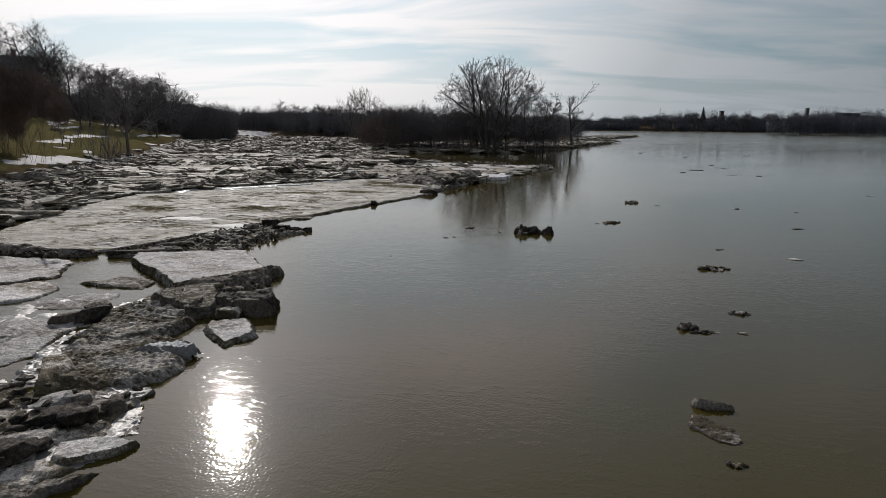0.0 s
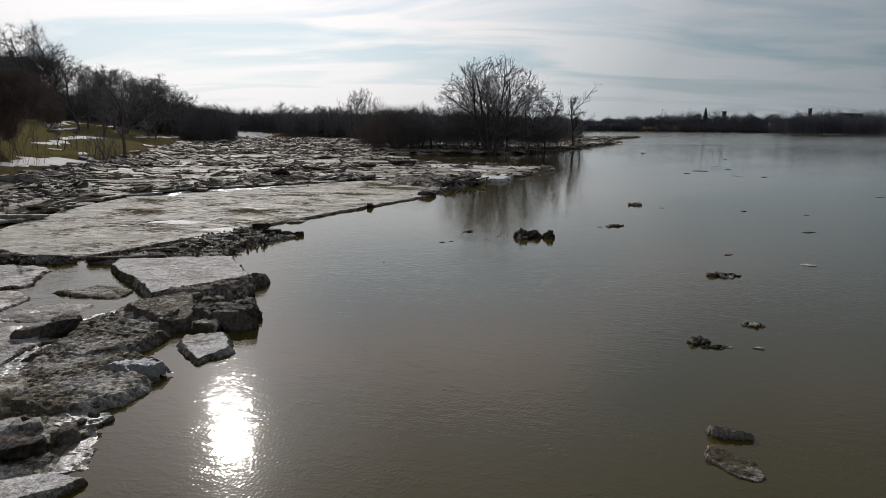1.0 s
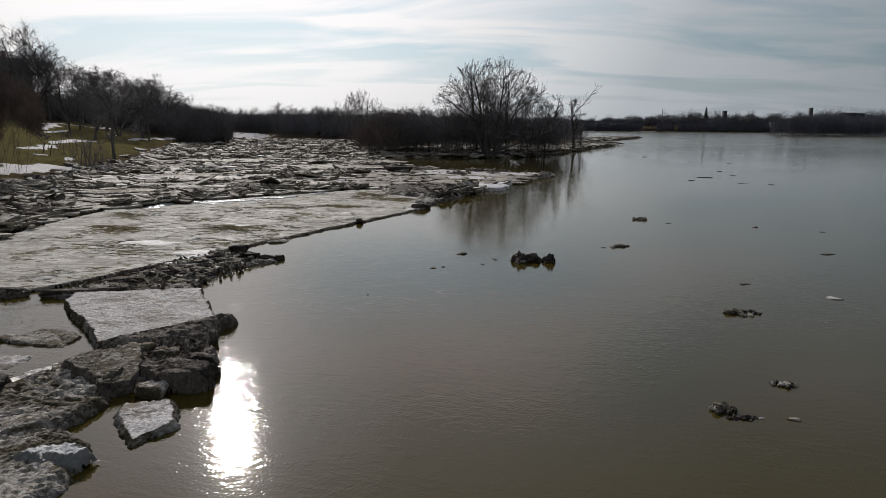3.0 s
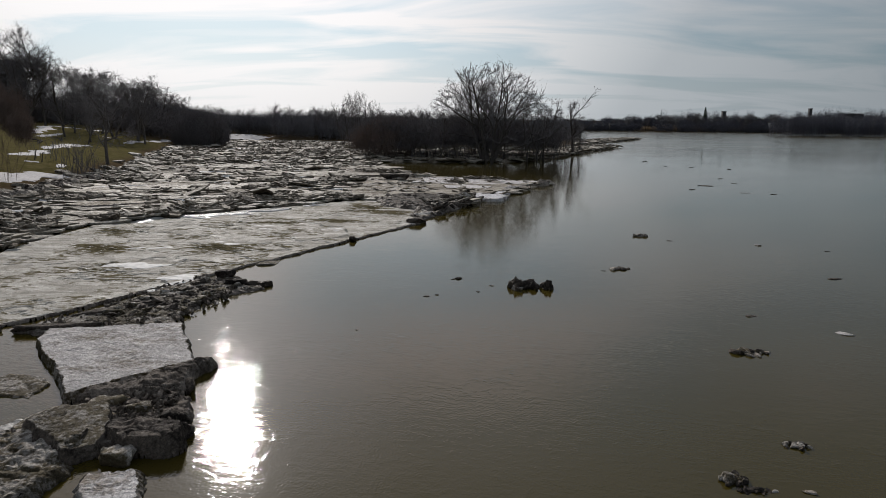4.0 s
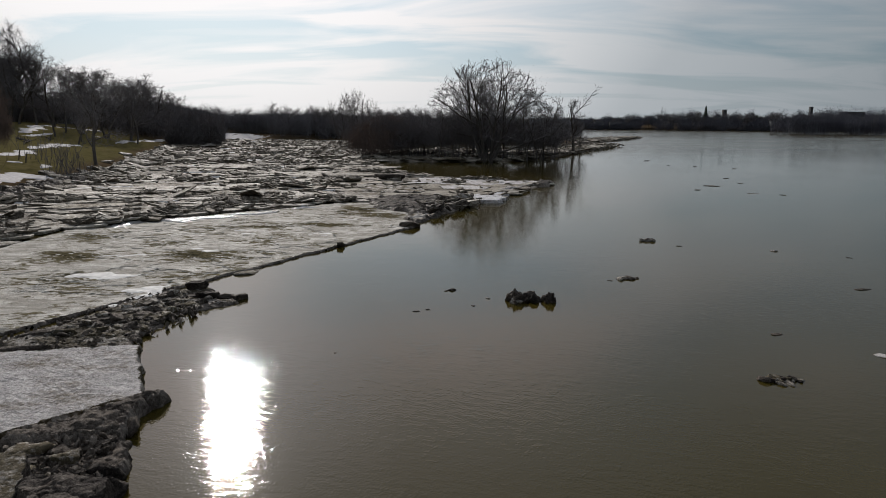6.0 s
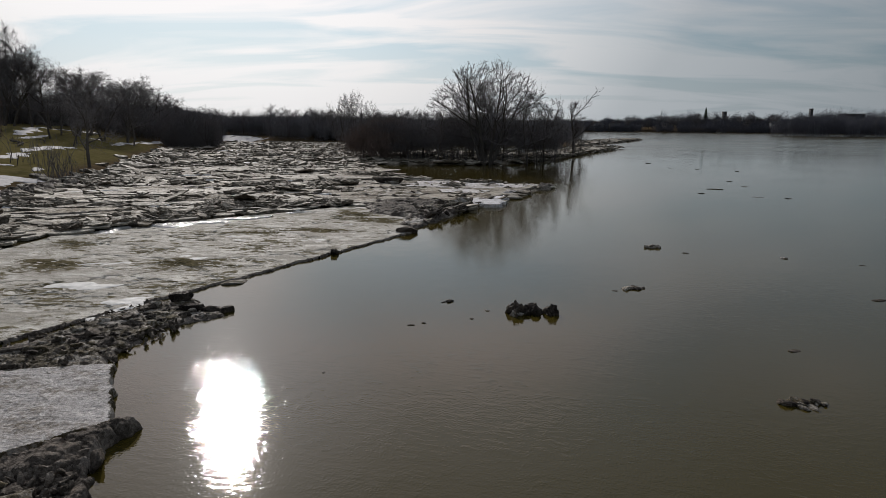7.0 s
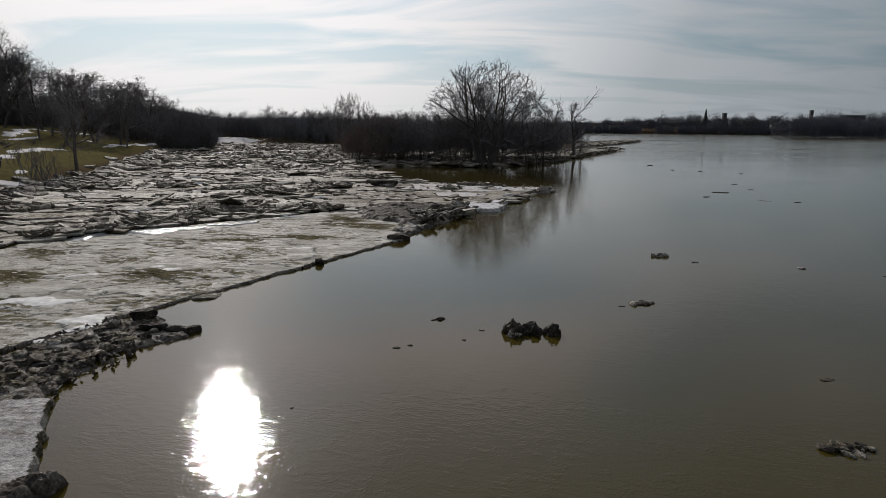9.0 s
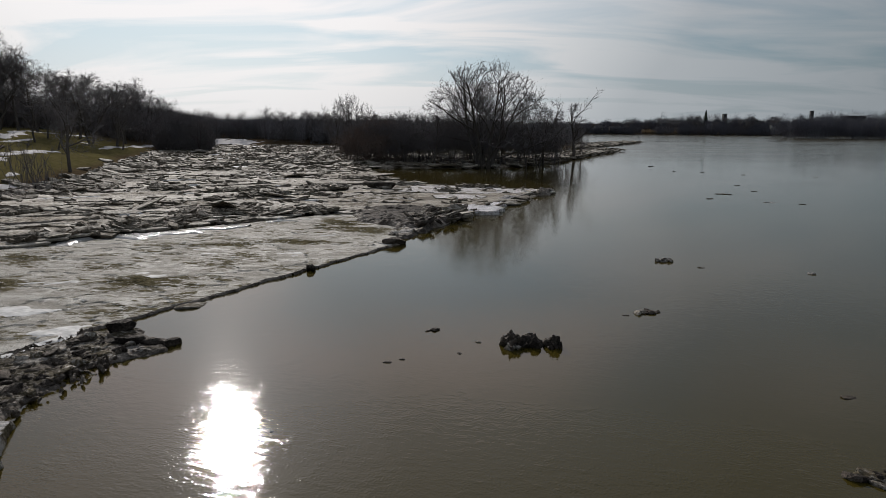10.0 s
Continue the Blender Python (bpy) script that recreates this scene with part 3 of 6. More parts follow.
def crowns(name, label, heads, count, length, thin, thick, seed, material, category="brush", full=0.8):
    """Twigs of many rounded crowns; heads: (x, y, low, high, radius). The heart of a crown is denser and coarser than its rim."""
    r = np.random.default_rng(seed)
    h = np.repeat(np.array(heads, float), count, axis=0)
    n = len(h)
    d = r.normal(size=(n, 3))
    d /= np.linalg.norm(d, axis=1, keepdims=True)
    rad = r.random(n) ** 0.42
    half = (h[:, 3] - h[:, 2]) / 2
    lump = 1 + 0.22 * np.sin(d[:, 0] * 5 + h[:, 0]) * np.sin(d[:, 1] * 4 + h[:, 1]) + 0.12 * np.sin(d[:, 2] * 9 + h[:, 0] * 3)
    p = np.stack([h[:, 0] + d[:, 0] * rad * lump * h[:, 4], h[:, 1] + d[:, 1] * rad * lump * h[:, 4], h[:, 2] + half + d[:, 2] * rad * lump * half], 1)
    foot = np.stack([h[:, 0], h[:, 1], h[:, 2] - half * 0.5], 1)
    way = p - foot
    way /= np.maximum(np.linalg.norm(way, axis=1, keepdims=True), 1e-6)
    way = way + r.normal(0, 0.75, (n, 3)) + np.array([0, 0, 0.15])
    way /= np.linalg.norm(way, axis=1, keepdims=True)
    size = length * r.uniform(0.5, 1.3, n)
    heart = np.clip((1.0 - rad) / 0.35, 0, 1) * np.clip((full - (p[:, 2] - h[:, 2]) / (2 * half)) / 0.3, 0, 1)
    width = (thin + (thick - thin) * heart) * r.uniform(0.6, 1.2, n)
    return tagged(new(name, spikes(name, p - way * size[:, None] * 0.6, p + way * size[:, None] * 0.4, width, material)), label, category, "", "stuff")

# ---- the ice at the river edge ----
floe([(-17.5, 23.0), (-12.9, 22.0), (-11.4, 24.6), (-10.0, 27.6), (-8.6, 30.2), (-7.2, 32.8), (-5.2, 36.7), (-2.2, 42.4), (-2.6, 46.0), (-4.2, 52.5),
      (-7.4, 53.0), (-11.6, 48.8), (-14.3, 46.4), (-17.6, 42.6), (-20.4, 39.5), (-20.4, 33.0), (-19.5, 28.0), (-19.0, 25.0)],
     -0.1, 0.095, SHEET_ICE, 11, "broad flat sheet of dirty grey river ice with brown silt stains", cell=0.10, warp=0.13, edge=0.05, rough=0.014, wave=0.025, cracks=0.05,
     lumps=((110, 0.08, 0.25, 0.2),))
floe([(-10.95, 21.0), (-10.1, 20.0), (-8.95, 18.8), (-7.85, 17.4), (-6.0, 19.65), (-6.6, 20.75), (-7.75, 22.8), (-9.8, 22.2), (-11.15, 21.9)],
     -0.05, 0.21, PALE_ICE, 12, "pale flat slab of river ice with a dark broken edge", rim=MUD_ICE, cell=0.04, warp=0.05, edge=0.04, rough=0.035, wave=0.025, tilt=(0.0, -0.028), lumps=((160, 0.08, 0.22, 0.16), (700, 0.03, 0.08, 0.32)))
floe([(-5.85, 14.75), (-4.85, 14.98), (-4.42, 14.1), (-4.95, 13.3), (-5.7, 14.2)],
     -0.06, 0.14, PALE_ICE, 13, "small thick slab of grey ice at the water's edge", rim=MUD_ICE, cell=0.02, warp=0.05, edge=0.11, rough=0.035, tilt=(0.03, 0.06))
floe([(-8.5, 15.3), (-8.3, 16.3), (-7.4, 16.3), (-6.4, 15.5), (-6.05, 14.75), (-6.3, 14.0), (-6.9, 13.3), (-8.3, 13.1)],
     -0.06, 0.14, MUD_ICE, 14, "rough ice floe caked with grey-brown rubble", rim=MUD_ICE, cell=0.03, warp=0.13, edge=0.18, rough=0.09, wave=0.08, lumps=((90, 0.08, 0.24, 0.5), (1100, 0.045, 0.10, 0.8)))
floe([(-8.2, 13.5), (-7.2, 13.75), (-6.2, 13.85), (-5.35, 13.3), (-5.2, 12.3), (-5.35, 11.7), (-5.6, 11.2), (-6.2, 11.0), (-7.4, 11.1), (-7.8, 12.1)],
     -0.06, 0.14, MUD_ICE, 32, "ice floe with olive silt and a rough matted top", rim=MUD_ICE, cell=0.03, warp=0.12, edge=0.2, rough=0.08, wave=0.06, lumps=((50, 0.06, 0.18, 0.4), (1500, 0.04, 0.08, 0.8)))
floe([(-6.6, 12.7), (-6.2, 13.1), (-5.55, 13.2), (-5.22, 12.95), (-5.4, 12.6), (-6.0, 12.55)],
     0.05, 0.27, SNOW, 27, "ridge of frosty white ice on the silty floe", rim=SLUSH, cell=0.022, warp=0.06, edge=0.16, rough=0.10, wave=0.08, lumps=((260, 0.02, 0.07, 0.6),))
floe([(-7.15, 16.5), (-6.5, 16.75), (-6.0, 16.1), (-5.95, 15.4), (-6.6, 15.2), (-7.0, 15.7)],
     -0.02, 0.36, MUD_ICE, 33, "brown-stained block of ice with a flat tilted top", cell=0.025, warp=0.04, edge=0.05, rough=0.03, wave=0.03, tilt=(-0.05, 0.16))
floe([(-8.1, 16.2), (-7.7, 16.9), (-6.9, 17.0), (-6.9, 16.5), (-7.2, 15.9), (-7.8, 15.7)],
     -0.02, 0.28, MUD_ICE, 34, "silty block of ice with a flat top", cell=0.025, warp=0.05, edge=0.05, rough=0.04, wave=0.04, tilt=(0.08, 0.10))
floe([(-11.4, 14.3), (-9.1, 15.1), (-8.7, 14.4), (-8.4, 12.6), (-8.9, 11.9), (-11.5, 11.2), (-12.6, 12.8)],
     -0.05, 0.055, SLAB_ICE, 15, "grey ice floe with silty edges beside open water", rim=MUD_ICE, cell=0.05, warp=0.12, edge=0.05, rough=0.05, wave=0.06, lumps=((60, 0.05, 0.2, 0.4),))
floe([(-11.0, 16.0), (-9.8, 15.6), (-8.8, 16.0), (-9.1, 17.2), (-9.9, 17.2), (-10.8, 16.8)],
     -0.05, 0.03, SLAB_ICE, 16, "low half-sunk floe of silty ice", rim=SLAB_ICE, cell=0.05, warp=0.12, edge=0.06, rough=0.05, wave=0.07)
floe([(-11.0, 18.2), (-9.65, 17.8), (-8.85, 17.75), (-8.85, 18.5), (-9.25, 18.95), (-10.1, 18.9)],
     -0.05, 0.05, MUD_ICE, 17, "low thin floe of silty ice by the pale slab", rim=MUD_ICE, cell=0.04, warp=0.08, edge=0.05, rough=0.06, wave=0.05, lumps=((120, 0.03, 0.1, 0.4),))
floe([(-19.0, 21.4), (-15.4, 21.5), (-12.9, 21.1), (-12.4, 20.1), (-12.0, 18.9), (-13.5, 17.6), (-17.5, 17.0), (-20.0, 18.6)],
     -0.05, 0.055, SLAB_ICE, 18, "broad grey floe streaked with silt", rim=MUD_ICE, cell=0.08, warp=0.15, edge=0.05, rough=0.04, wave=0.05, cracks=0.05, lumps=((80, 0.06, 0.25, 0.35),))
floe([(-14.0, 17.3), (-11.9, 18.3), (-11.0, 17.7), (-11.2, 16.4), (-13.0, 15.0), (-15.5, 15.5)],
     -0.05, 0.035, SLAB_ICE, 19, "low grey floe awash at one side", rim=SLAB_ICE, cell=0.06, warp=0.14, edge=0.06, rough=0.05, wave=0.06)
floe([(-8.4, 10.9), (-7.5, 10.9), (-7.3, 10.5), (-7.8, 10.2), (-8.8, 10.2)],
     -0.05, 0.14, MUD_ICE, 20, "small dark silty floe end", cell=0.03, warp=0.05, edge=0.05, rough=0.06, lumps=((30, 0.04, 0.12, 0.5),))
floe([(-8.4, 10.0), (-7.0, 10.2), (-6.1, 9.8), (-5.8, 9.3), (-6.4, 8.8), (-7.6, 8.6), (-8.8, 9.0)],
     -0.05, 0.12, MUD_ICE, 21, "olive-brown silty floe with a rough top", rim=MUD_ICE, cell=0.028, warp=0.07, edge=0.05, rough=0.08, wave=0.06, lumps=((60, 0.05, 0.14, 0.5), (900, 0.02, 0.06, 0.7)))
floe([(-5.75, 9.25), (-5.3, 9.45), (-4.62, 9.38), (-4.75, 9.1), (-5.3, 8.75), (-5.6, 8.85)],
     -0.05, 0.11, PALE_ICE, 22, "small pale tapered slab of ice", rim=MUD_ICE, cell=0.02, warp=0.025, edge=0.04, rough=0.02, wave=0.02)
floe([(-5.9, 8.0), (-5.2, 8.35), (-4.75, 8.65), (-4.85, 8.3), (-5.3, 7.85), (-5.8, 7.6)],
     -0.05, 0.06, MUD_ICE, 23, "narrow strip of silty ice along the water", cell=0.025, warp=0.05, edge=0.05, rough=0.08, lumps=((40, 0.03, 0.12, 0.6),))
floe([(-9.8, 12.0), (-8.6, 11.6), (-8.5, 11.2), (-9.8, 11.0)],
     -0.04, 0.03, SLUSH, 24, "patch of grey slush between floes", cell=0.03, warp=0.08, edge=0.05, rough=0.05, lumps=((120, 0.02, 0.06, 0.6),))
floe([(-6.3, 11.2), (-5.5, 11.4), (-5.2, 11.1), (-5.5, 10.6), (-6.3, 10.7)],
     -0.04, 0.06, SLUSH, 25, "glistening patch of crushed ice at the floe's edge", cell=0.02, warp=0.08, edge=0.05, rough=0.08, lumps=((400, 0.012, 0.04, 0.8),))
floe([(-5.6, 10.4), (-5.0, 10.2), (-4.8, 9.7), (-5.3, 9.4), (-5.8, 9.8)],
     -0.04, 0.03, SLUSH, 26, "crushed wet ice beside the small slab", cell=0.02, warp=0.08, edge=0.05, rough=0.06, lumps=((300, 0.012, 0.04, 0.8),))
floe([(-9.0, 15.4), (-8.6, 15.3), (-8.2, 16.2), (-8.0, 16.6), (-8.4, 16.8), (-8.7, 16.4)],
     -0.04, 0.02, SLUSH, 31, "wet slush filling the gap between floes", cell=0.03, warp=0.08, edge=0.05, rough=0.04, lumps=((80, 0.02, 0.06, 0.6),))
floe([(-7.9, 16.6), (-7.4, 17.2), (-5.4, 18.0), (-5.0, 17.2), (-4.85, 16.3), (-4.9, 15.8), (-6.2, 15.4), (-7.2, 16.0)],
     -0.06, 0.07, SILT, 28, "bed of dark wet silt and crushed ice", name="silt_heap", category="silt heap", cell=0.03, warp=0.10, edge=0.12, rough=0.08, wave=0.06, lumps=((160, 0.08, 0.20, 0.8), (700, 0.05, 0.10, 0.9)))
floe([(-7.75, 17.25), (-6.95, 18.35), (-6.3, 19.2), (-5.85, 19.85), (-5.45, 19.75), (-5.75, 19.0), (-5.6, 18.4), (-5.5, 17.85), (-6.3, 17.65), (-7.15, 17.35)],
     -0.06, 0.20, SILT, 32, "steep dark bank of silt under the pale slab", name="silt_heap", category="silt heap", cell=0.03, warp=0.08, edge=0.12, rough=0.12, wave=0.08, lumps=((70, 0.10, 0.24, 0.8), (500, 0.05, 0.12, 0.9)))
floe([(-6.25, 16.0), (-5.9, 15.65), (-5.55, 15.45), (-4.8, 15.5), (-4.55, 15.8), (-4.75, 16.3), (-5.5, 16.35), (-6.1, 16.3)],
     -0.06, 0.36, SILT, 33, "thick dark silt-caked block at the water's edge", cell=0.025, warp=0.06, edge=0.09, rough=0.07, wave=0.06, rim=SILT, lumps=((30, 0.10, 0.22, 0.5), (160, 0.04, 0.10, 0.6)))
floe([(-7.85, 16.05), (-7.1, 15.55), (-6.4, 15.05), (-6.15, 15.3), (-6.25, 16.0), (-6.6, 16.65), (-7.1, 16.85), (-7.65, 16.45)],
     -0.06, 0.36, MUD_ICE, 34, "thick olive-brown block of silty ice, tilted", cell=0.025, warp=0.05, edge=0.12, rough=0.05, wave=0.04, tilt=(-0.02, 0.10), rim=SILT, lumps=((14, 0.10, 0.24, 0.35), (120, 0.03, 0.08, 0.5)))
floe([(-12.4, 22.0), (-11.2, 23.4), (-10.6, 25.2), (-9.6, 28.4), (-8.3, 28.6), (-7.6, 27.6), (-6.8, 27.4), (-6.75, 27.1), (-7.6, 26.2), (-8.3, 25.0), (-8.2, 23.8), (-7.8, 22.4), (-9.4, 21.9), (-11.2, 21.6)],
     -0.06, 0.10, MUD_ICE, 29, "band of silty slush and rubble along the ice sheet", name="silt_band", category="silt band", cell=0.05, warp=0.28, edge=0.2, rough=0.05, wave=0.06, lumps=((60, 0.10, 0.26, 0.3), (1200, 0.06, 0.12, 0.55)))
floe([(-19.5, 23.2), (-16.5, 22.9), (-14.6, 22.3), (-12.6, 22.0), (-12.9, 21.6), (-15.0, 21.7), (-18.0, 22.1)],
     -0.06, 0.14, SILT, 30, "low dark ridge of silt against the ice sheet", name="silt_heap", category="silt heap", cell=0.05, warp=0.12, edge=0.25, rough=0.10, wave=0.08, lumps=((160, 0.07, 0.3, 0.5),))


# thin film of slush in which the floes sit
FILMS = [[(-14.5, 16.8), (-11.4, 17.0), (-9.4, 16.6), (-8.0, 16.1), (-7.9, 14.6), (-8.3, 11.2), (-9.6, 10.0), (-13.5, 10.4), (-15.5, 13.5)],
         [(-9.6, 10.8), (-6.4, 11.4), (-5.1, 11.2), (-4.75, 9.9), (-4.6, 9.3), (-5.2, 8.0), (-6.8, 7.4), (-9.4, 7.8)]]
for i, ring in enumerate(FILMS):
    floe(ring, -0.06, -0.006 if i == 0 else 0.0, SLUSH, 230 + i, "thin film of grey slush between the floes", name="slush_film", category="slush", group="slush between the floes", rim=SLUSH,
         cell=0.05, warp=0.3, edge=0.3, rough=0.035, wave=0.05, lumps=((160, 0.03, 0.12, 0.3),))

# slush and crushed ice that fill the gaps
GAPS = [([(-8.9, 10.6), (-7.0, 11.2), (-5.6, 11.2), (-5.2, 10.6), (-5.6, 10.2), (-7.0, 10.4), (-8.8, 10.2)], 0.05, MUD_ICE), ([(-7.6, 8.9), (-6.0, 9.2), (-5.2, 8.8), (-5.6, 8.1), (-7.0, 7.9), (-8.0, 8.2)], 0.04, MUD_ICE),
        ([(-6.6, 10.6), (-5.3, 10.4), (-5.2, 9.4), (-5.9, 9.2), (-6.8, 9.8)], 0.06, MUD_ICE), ([(-8.4, 14.2), (-7.8, 13.9), (-7.6, 12.4), (-7.6, 11.3), (-8.1, 11.4), (-8.5, 12.8)], 0.03, SLUSH),
        ([(-9.3, 11.6), (-8.0, 11.4), (-7.4, 10.8), (-8.6, 10.6), (-9.6, 10.9)], 0.03, SLUSH)]
for i, (ring, top, material) in enumerate(GAPS):
    floe(ring, -0.05, top, material, 200 + i, "crushed ice and slush packed between floes", name="slush_patch", category="slush", group="slush between the floes", rim=material,
         cell=0.03, warp=0.16, edge=0.12, rough=0.05, wave=0.04, lumps=((260, 0.03, 0.09, 0.7),))


def chunk(x, y, z, size, turn, seed, material, label, group, tilt=0.0, name="ice_chunk", cuts=9, ragged=1.05):
    vs, fs = block_data(*size, seed, cuts, 3, ragged)
    ob = new(name, mesh_of(name, vs, fs, material, True))
    ob.matrix_world = Matrix.LocRotScale((x, y, z), Euler((tilt, tilt * 0.6, turn)), None)
    return tagged(ob, label, "ice chunk", group)


# large lumps at the front of the jam
BIG = [
    (-8.6, 15.0, 0.12, (0.75, 0.5, 0.45), 0.3, SILT, "dark silt-covered lump of ice"),
    (-8.75, 15.35, 0.1, (0.5, 0.5, 0.4), 1.3, SILT, "dark silt-covered lump of ice"),
    (-7.3, 11.5, 0.1, (1.0, 0.7, 0.42), 2.0, MUD_ICE, "brown lump of silty ice at the floe's corner"),
    (-6.6, 10.45, 0.08, (0.65, 0.4, 0.3), 0.2, SLAB_ICE, "grey lump of ice among silty floes"),
    (-6.25, 9.95, 0.1, (0.75, 0.4, 0.35), 0.9, SILT, "long dark lump of silty ice"),
    (-5.85, 9.95, 0.1, (0.5, 0.45, 0.35), 0.4, SILT, "dark round lump of silty ice"),
    (-5.6, 10.35, 0.08, (0.4, 0.35, 0.3), 1.4, SILT, "dark round lump of silty ice"),
    (-6.3, 8.65, 0.1, (0.85, 0.7, 0.4), 0.6, SILT, "wide dark lump of silty ice"),
    (-7.2, 8.6, 0.1, (0.7, 0.6, 0.35), 2.2, SILT, "wide dark lump of silty ice"),
    (-9.0, 14.8, 0.12, (0.7, 0.3, 0.3), 0.9, SILT, "dark broken edge of an ice floe"),
    (-5.65, 15.3, 0.10, (0.55, 0.42, 0.34), 0.2, MUD_ICE, "rounded grey-brown lump at the foot of a dark block"),
    (-6.75, 17.2, 0.16, (0.6, 0.45, 0.4), 0.5, MUD_ICE, "grey-brown lump of ice under the silt bank"),
    (-6.0, 17.05, 0.16, (0.45, 0.4, 0.34), 0.7, MUD_ICE, "grey-brown lump of ice under the silt bank"),
    (-5.2, 16.75, 0.14, (0.55, 0.42, 0.4), 0.3, SILT, "dark silt lump at the water's edge"),
    (-5.0, 16.35, 0.12, (0.5, 0.5, 0.4), 1.1, SILT, "dark silt lump at the water's edge"),
    (-5.6, 18.4, 0.12, (0.4, 0.36, 0.34), 1.6, SILT, "dark silt lump at the water's edge"),
    (-13.3, 22.0, 0.12, (1.0, 0.4, 0.26), 0.2, SILT, "dark silt lump against the ice sheet"),
    (-8.6, 28.3, 0.2, (0.6, 0.4, 0.35), 0.5, SILT, "dark lump at the tip of the silt band"),
    (-7.8, 27.35, 0.12, (0.6, 0.36, 0.34), 0.25, SILT, "dark lump at the tip of the silt band"),
    (-7.4, 27.4, 0.08, (0.55, 0.32, 0.24), 0.5, SILT, "dark lump at the tip of the silt band"),
    (-7.05, 27.5, 0.05, (0.5, 0.26, 0.2), 0.0, SILT, "low dark lump at the tip of the silt band"),
    (-6.75, 27.55, 0.05, (0.36, 0.26, 0.24), 1.0, SILT, "low dark lump at the tip of the silt band"),
    (-8.2, 27.3, 0.10, (1.1, 0.4, 0.24), 0.6, SILT, "long dark slab on the silt band"),
    (-8.9, 25.4, 0.08, (0.7, 0.35, 0.2), 0.4, SILT, "long dark slab on the silt band"),
    (-9.7, 24.6, 0.08, (0.8, 0.3, 0.2), 0.5, SILT, "long dark slab on the silt band"),
    (-8.7, 24.3, 0.08, (0.7, 0.4, 0.22), 0.1, SILT, "long dark slab on the silt band"),
    (-10.7, 23.6, 0.10, (1.1, 0.3, 0.2), 0.5, SILT, "long dark slab on the silt band"),
    (-11.0, 22.15, 0.10, (1.9, 0.28, 0.24), 0.28, SILT, "long dark lump beside the pale slab"),
    (-5.2, 36.6, 0.12, (0.28, 0.24, 0.28), 0.9, SILT, "dark lump on the edge of the ice sheet"),
    (-2.4, 42.6, 0.14, (0.95, 0.7, 0.5), 0.3, SILT, "dark broken lump at the ice sheet's corner"),
    (-7.7, 31.2, 0.0, (1.0, 0.5, 0.16), 0.7, MUD_ICE, "half-sunk lump of ice beside the sheet"),
    (-6.55, 20.3, 0.08, (0.2, 0.17, 0.18), 0.7, SILT, "small dark lump by the pale slab"),
    (-6.9, 69.0, 0.5, (2.6, 0.7, 0.6), -0.4, SILT, "dark tilted slab sticking out of the jam"),
]
for i, (x, y, z, size, turn, material, label) in enumerate(BIG):
    chunk(x, y, z, size, turn, 300 + i, material, label, "lumps at the front of the ice", cuts=7, ragged=1.0)

# lumps strewn over the silt heaps
rnd = random.Random(41)
HEAPS = [([(-7.1, 17.2), (-5.4, 17.6), (-5.0, 16.5), (-6.3, 16.3)], 90, 0.10, 0.34),
         ([(-10.8, 23.2), (-9.3, 28.0), (-7.6, 27.2), (-8.2, 23.4)], 110, 0.10, 0.34),
         ([(-8.2, 15.8), (-6.4, 14.8), (-5.5, 12.0), (-7.2, 11.3)], 7, 0.08, 0.2),
         ([(-19.5, 23.0), (-12.6, 21.9), (-13.2, 21.4), (-18.5, 21.9)], 16, 0.15, 0.36),
         ([(-8.6, 9.8), (-6.0, 10.2), (-5.8, 8.4), (-8.4, 8.2)], 40, 0.08, 0.3),
         ([(-8.4, 11.4), (-5.4, 11.5), (-5.0, 9.6), (-8.0, 10.0)], 22, 0.10, 0.28)]
for poly, count, small, large in HEAPS:
    xs, ys = [p[0] for p in poly], [p[1] for p in poly]
    made = 0
    while made < count:
        x, y = rnd.uniform(min(xs), max(xs)), rnd.uniform(min(ys), max(ys))
        if not inside(x, y, poly):
            continue
        s = small + (large - small) * rnd.random() ** 2
        made += 1
        pale = rnd.random() < (0.5 if poly is HEAPS[1][0] else 0.2)
        chunk(x, y, 0.10 + s * 0.1 + rnd.uniform(-0.05, 0.05), (s * rnd.uniform(1.0, 2.0), s, s * rnd.uniform(0.4, 0.75)), rnd.uniform(0, 3.1), made + int(s * 1e5),
              MUD_ICE if pale else SILT, "grey-brown lump of ice on the silt" if pale else "dark silty lump of ice on the heap", "lumps on the silt heaps", rnd.uniform(-0.4, 0.4))

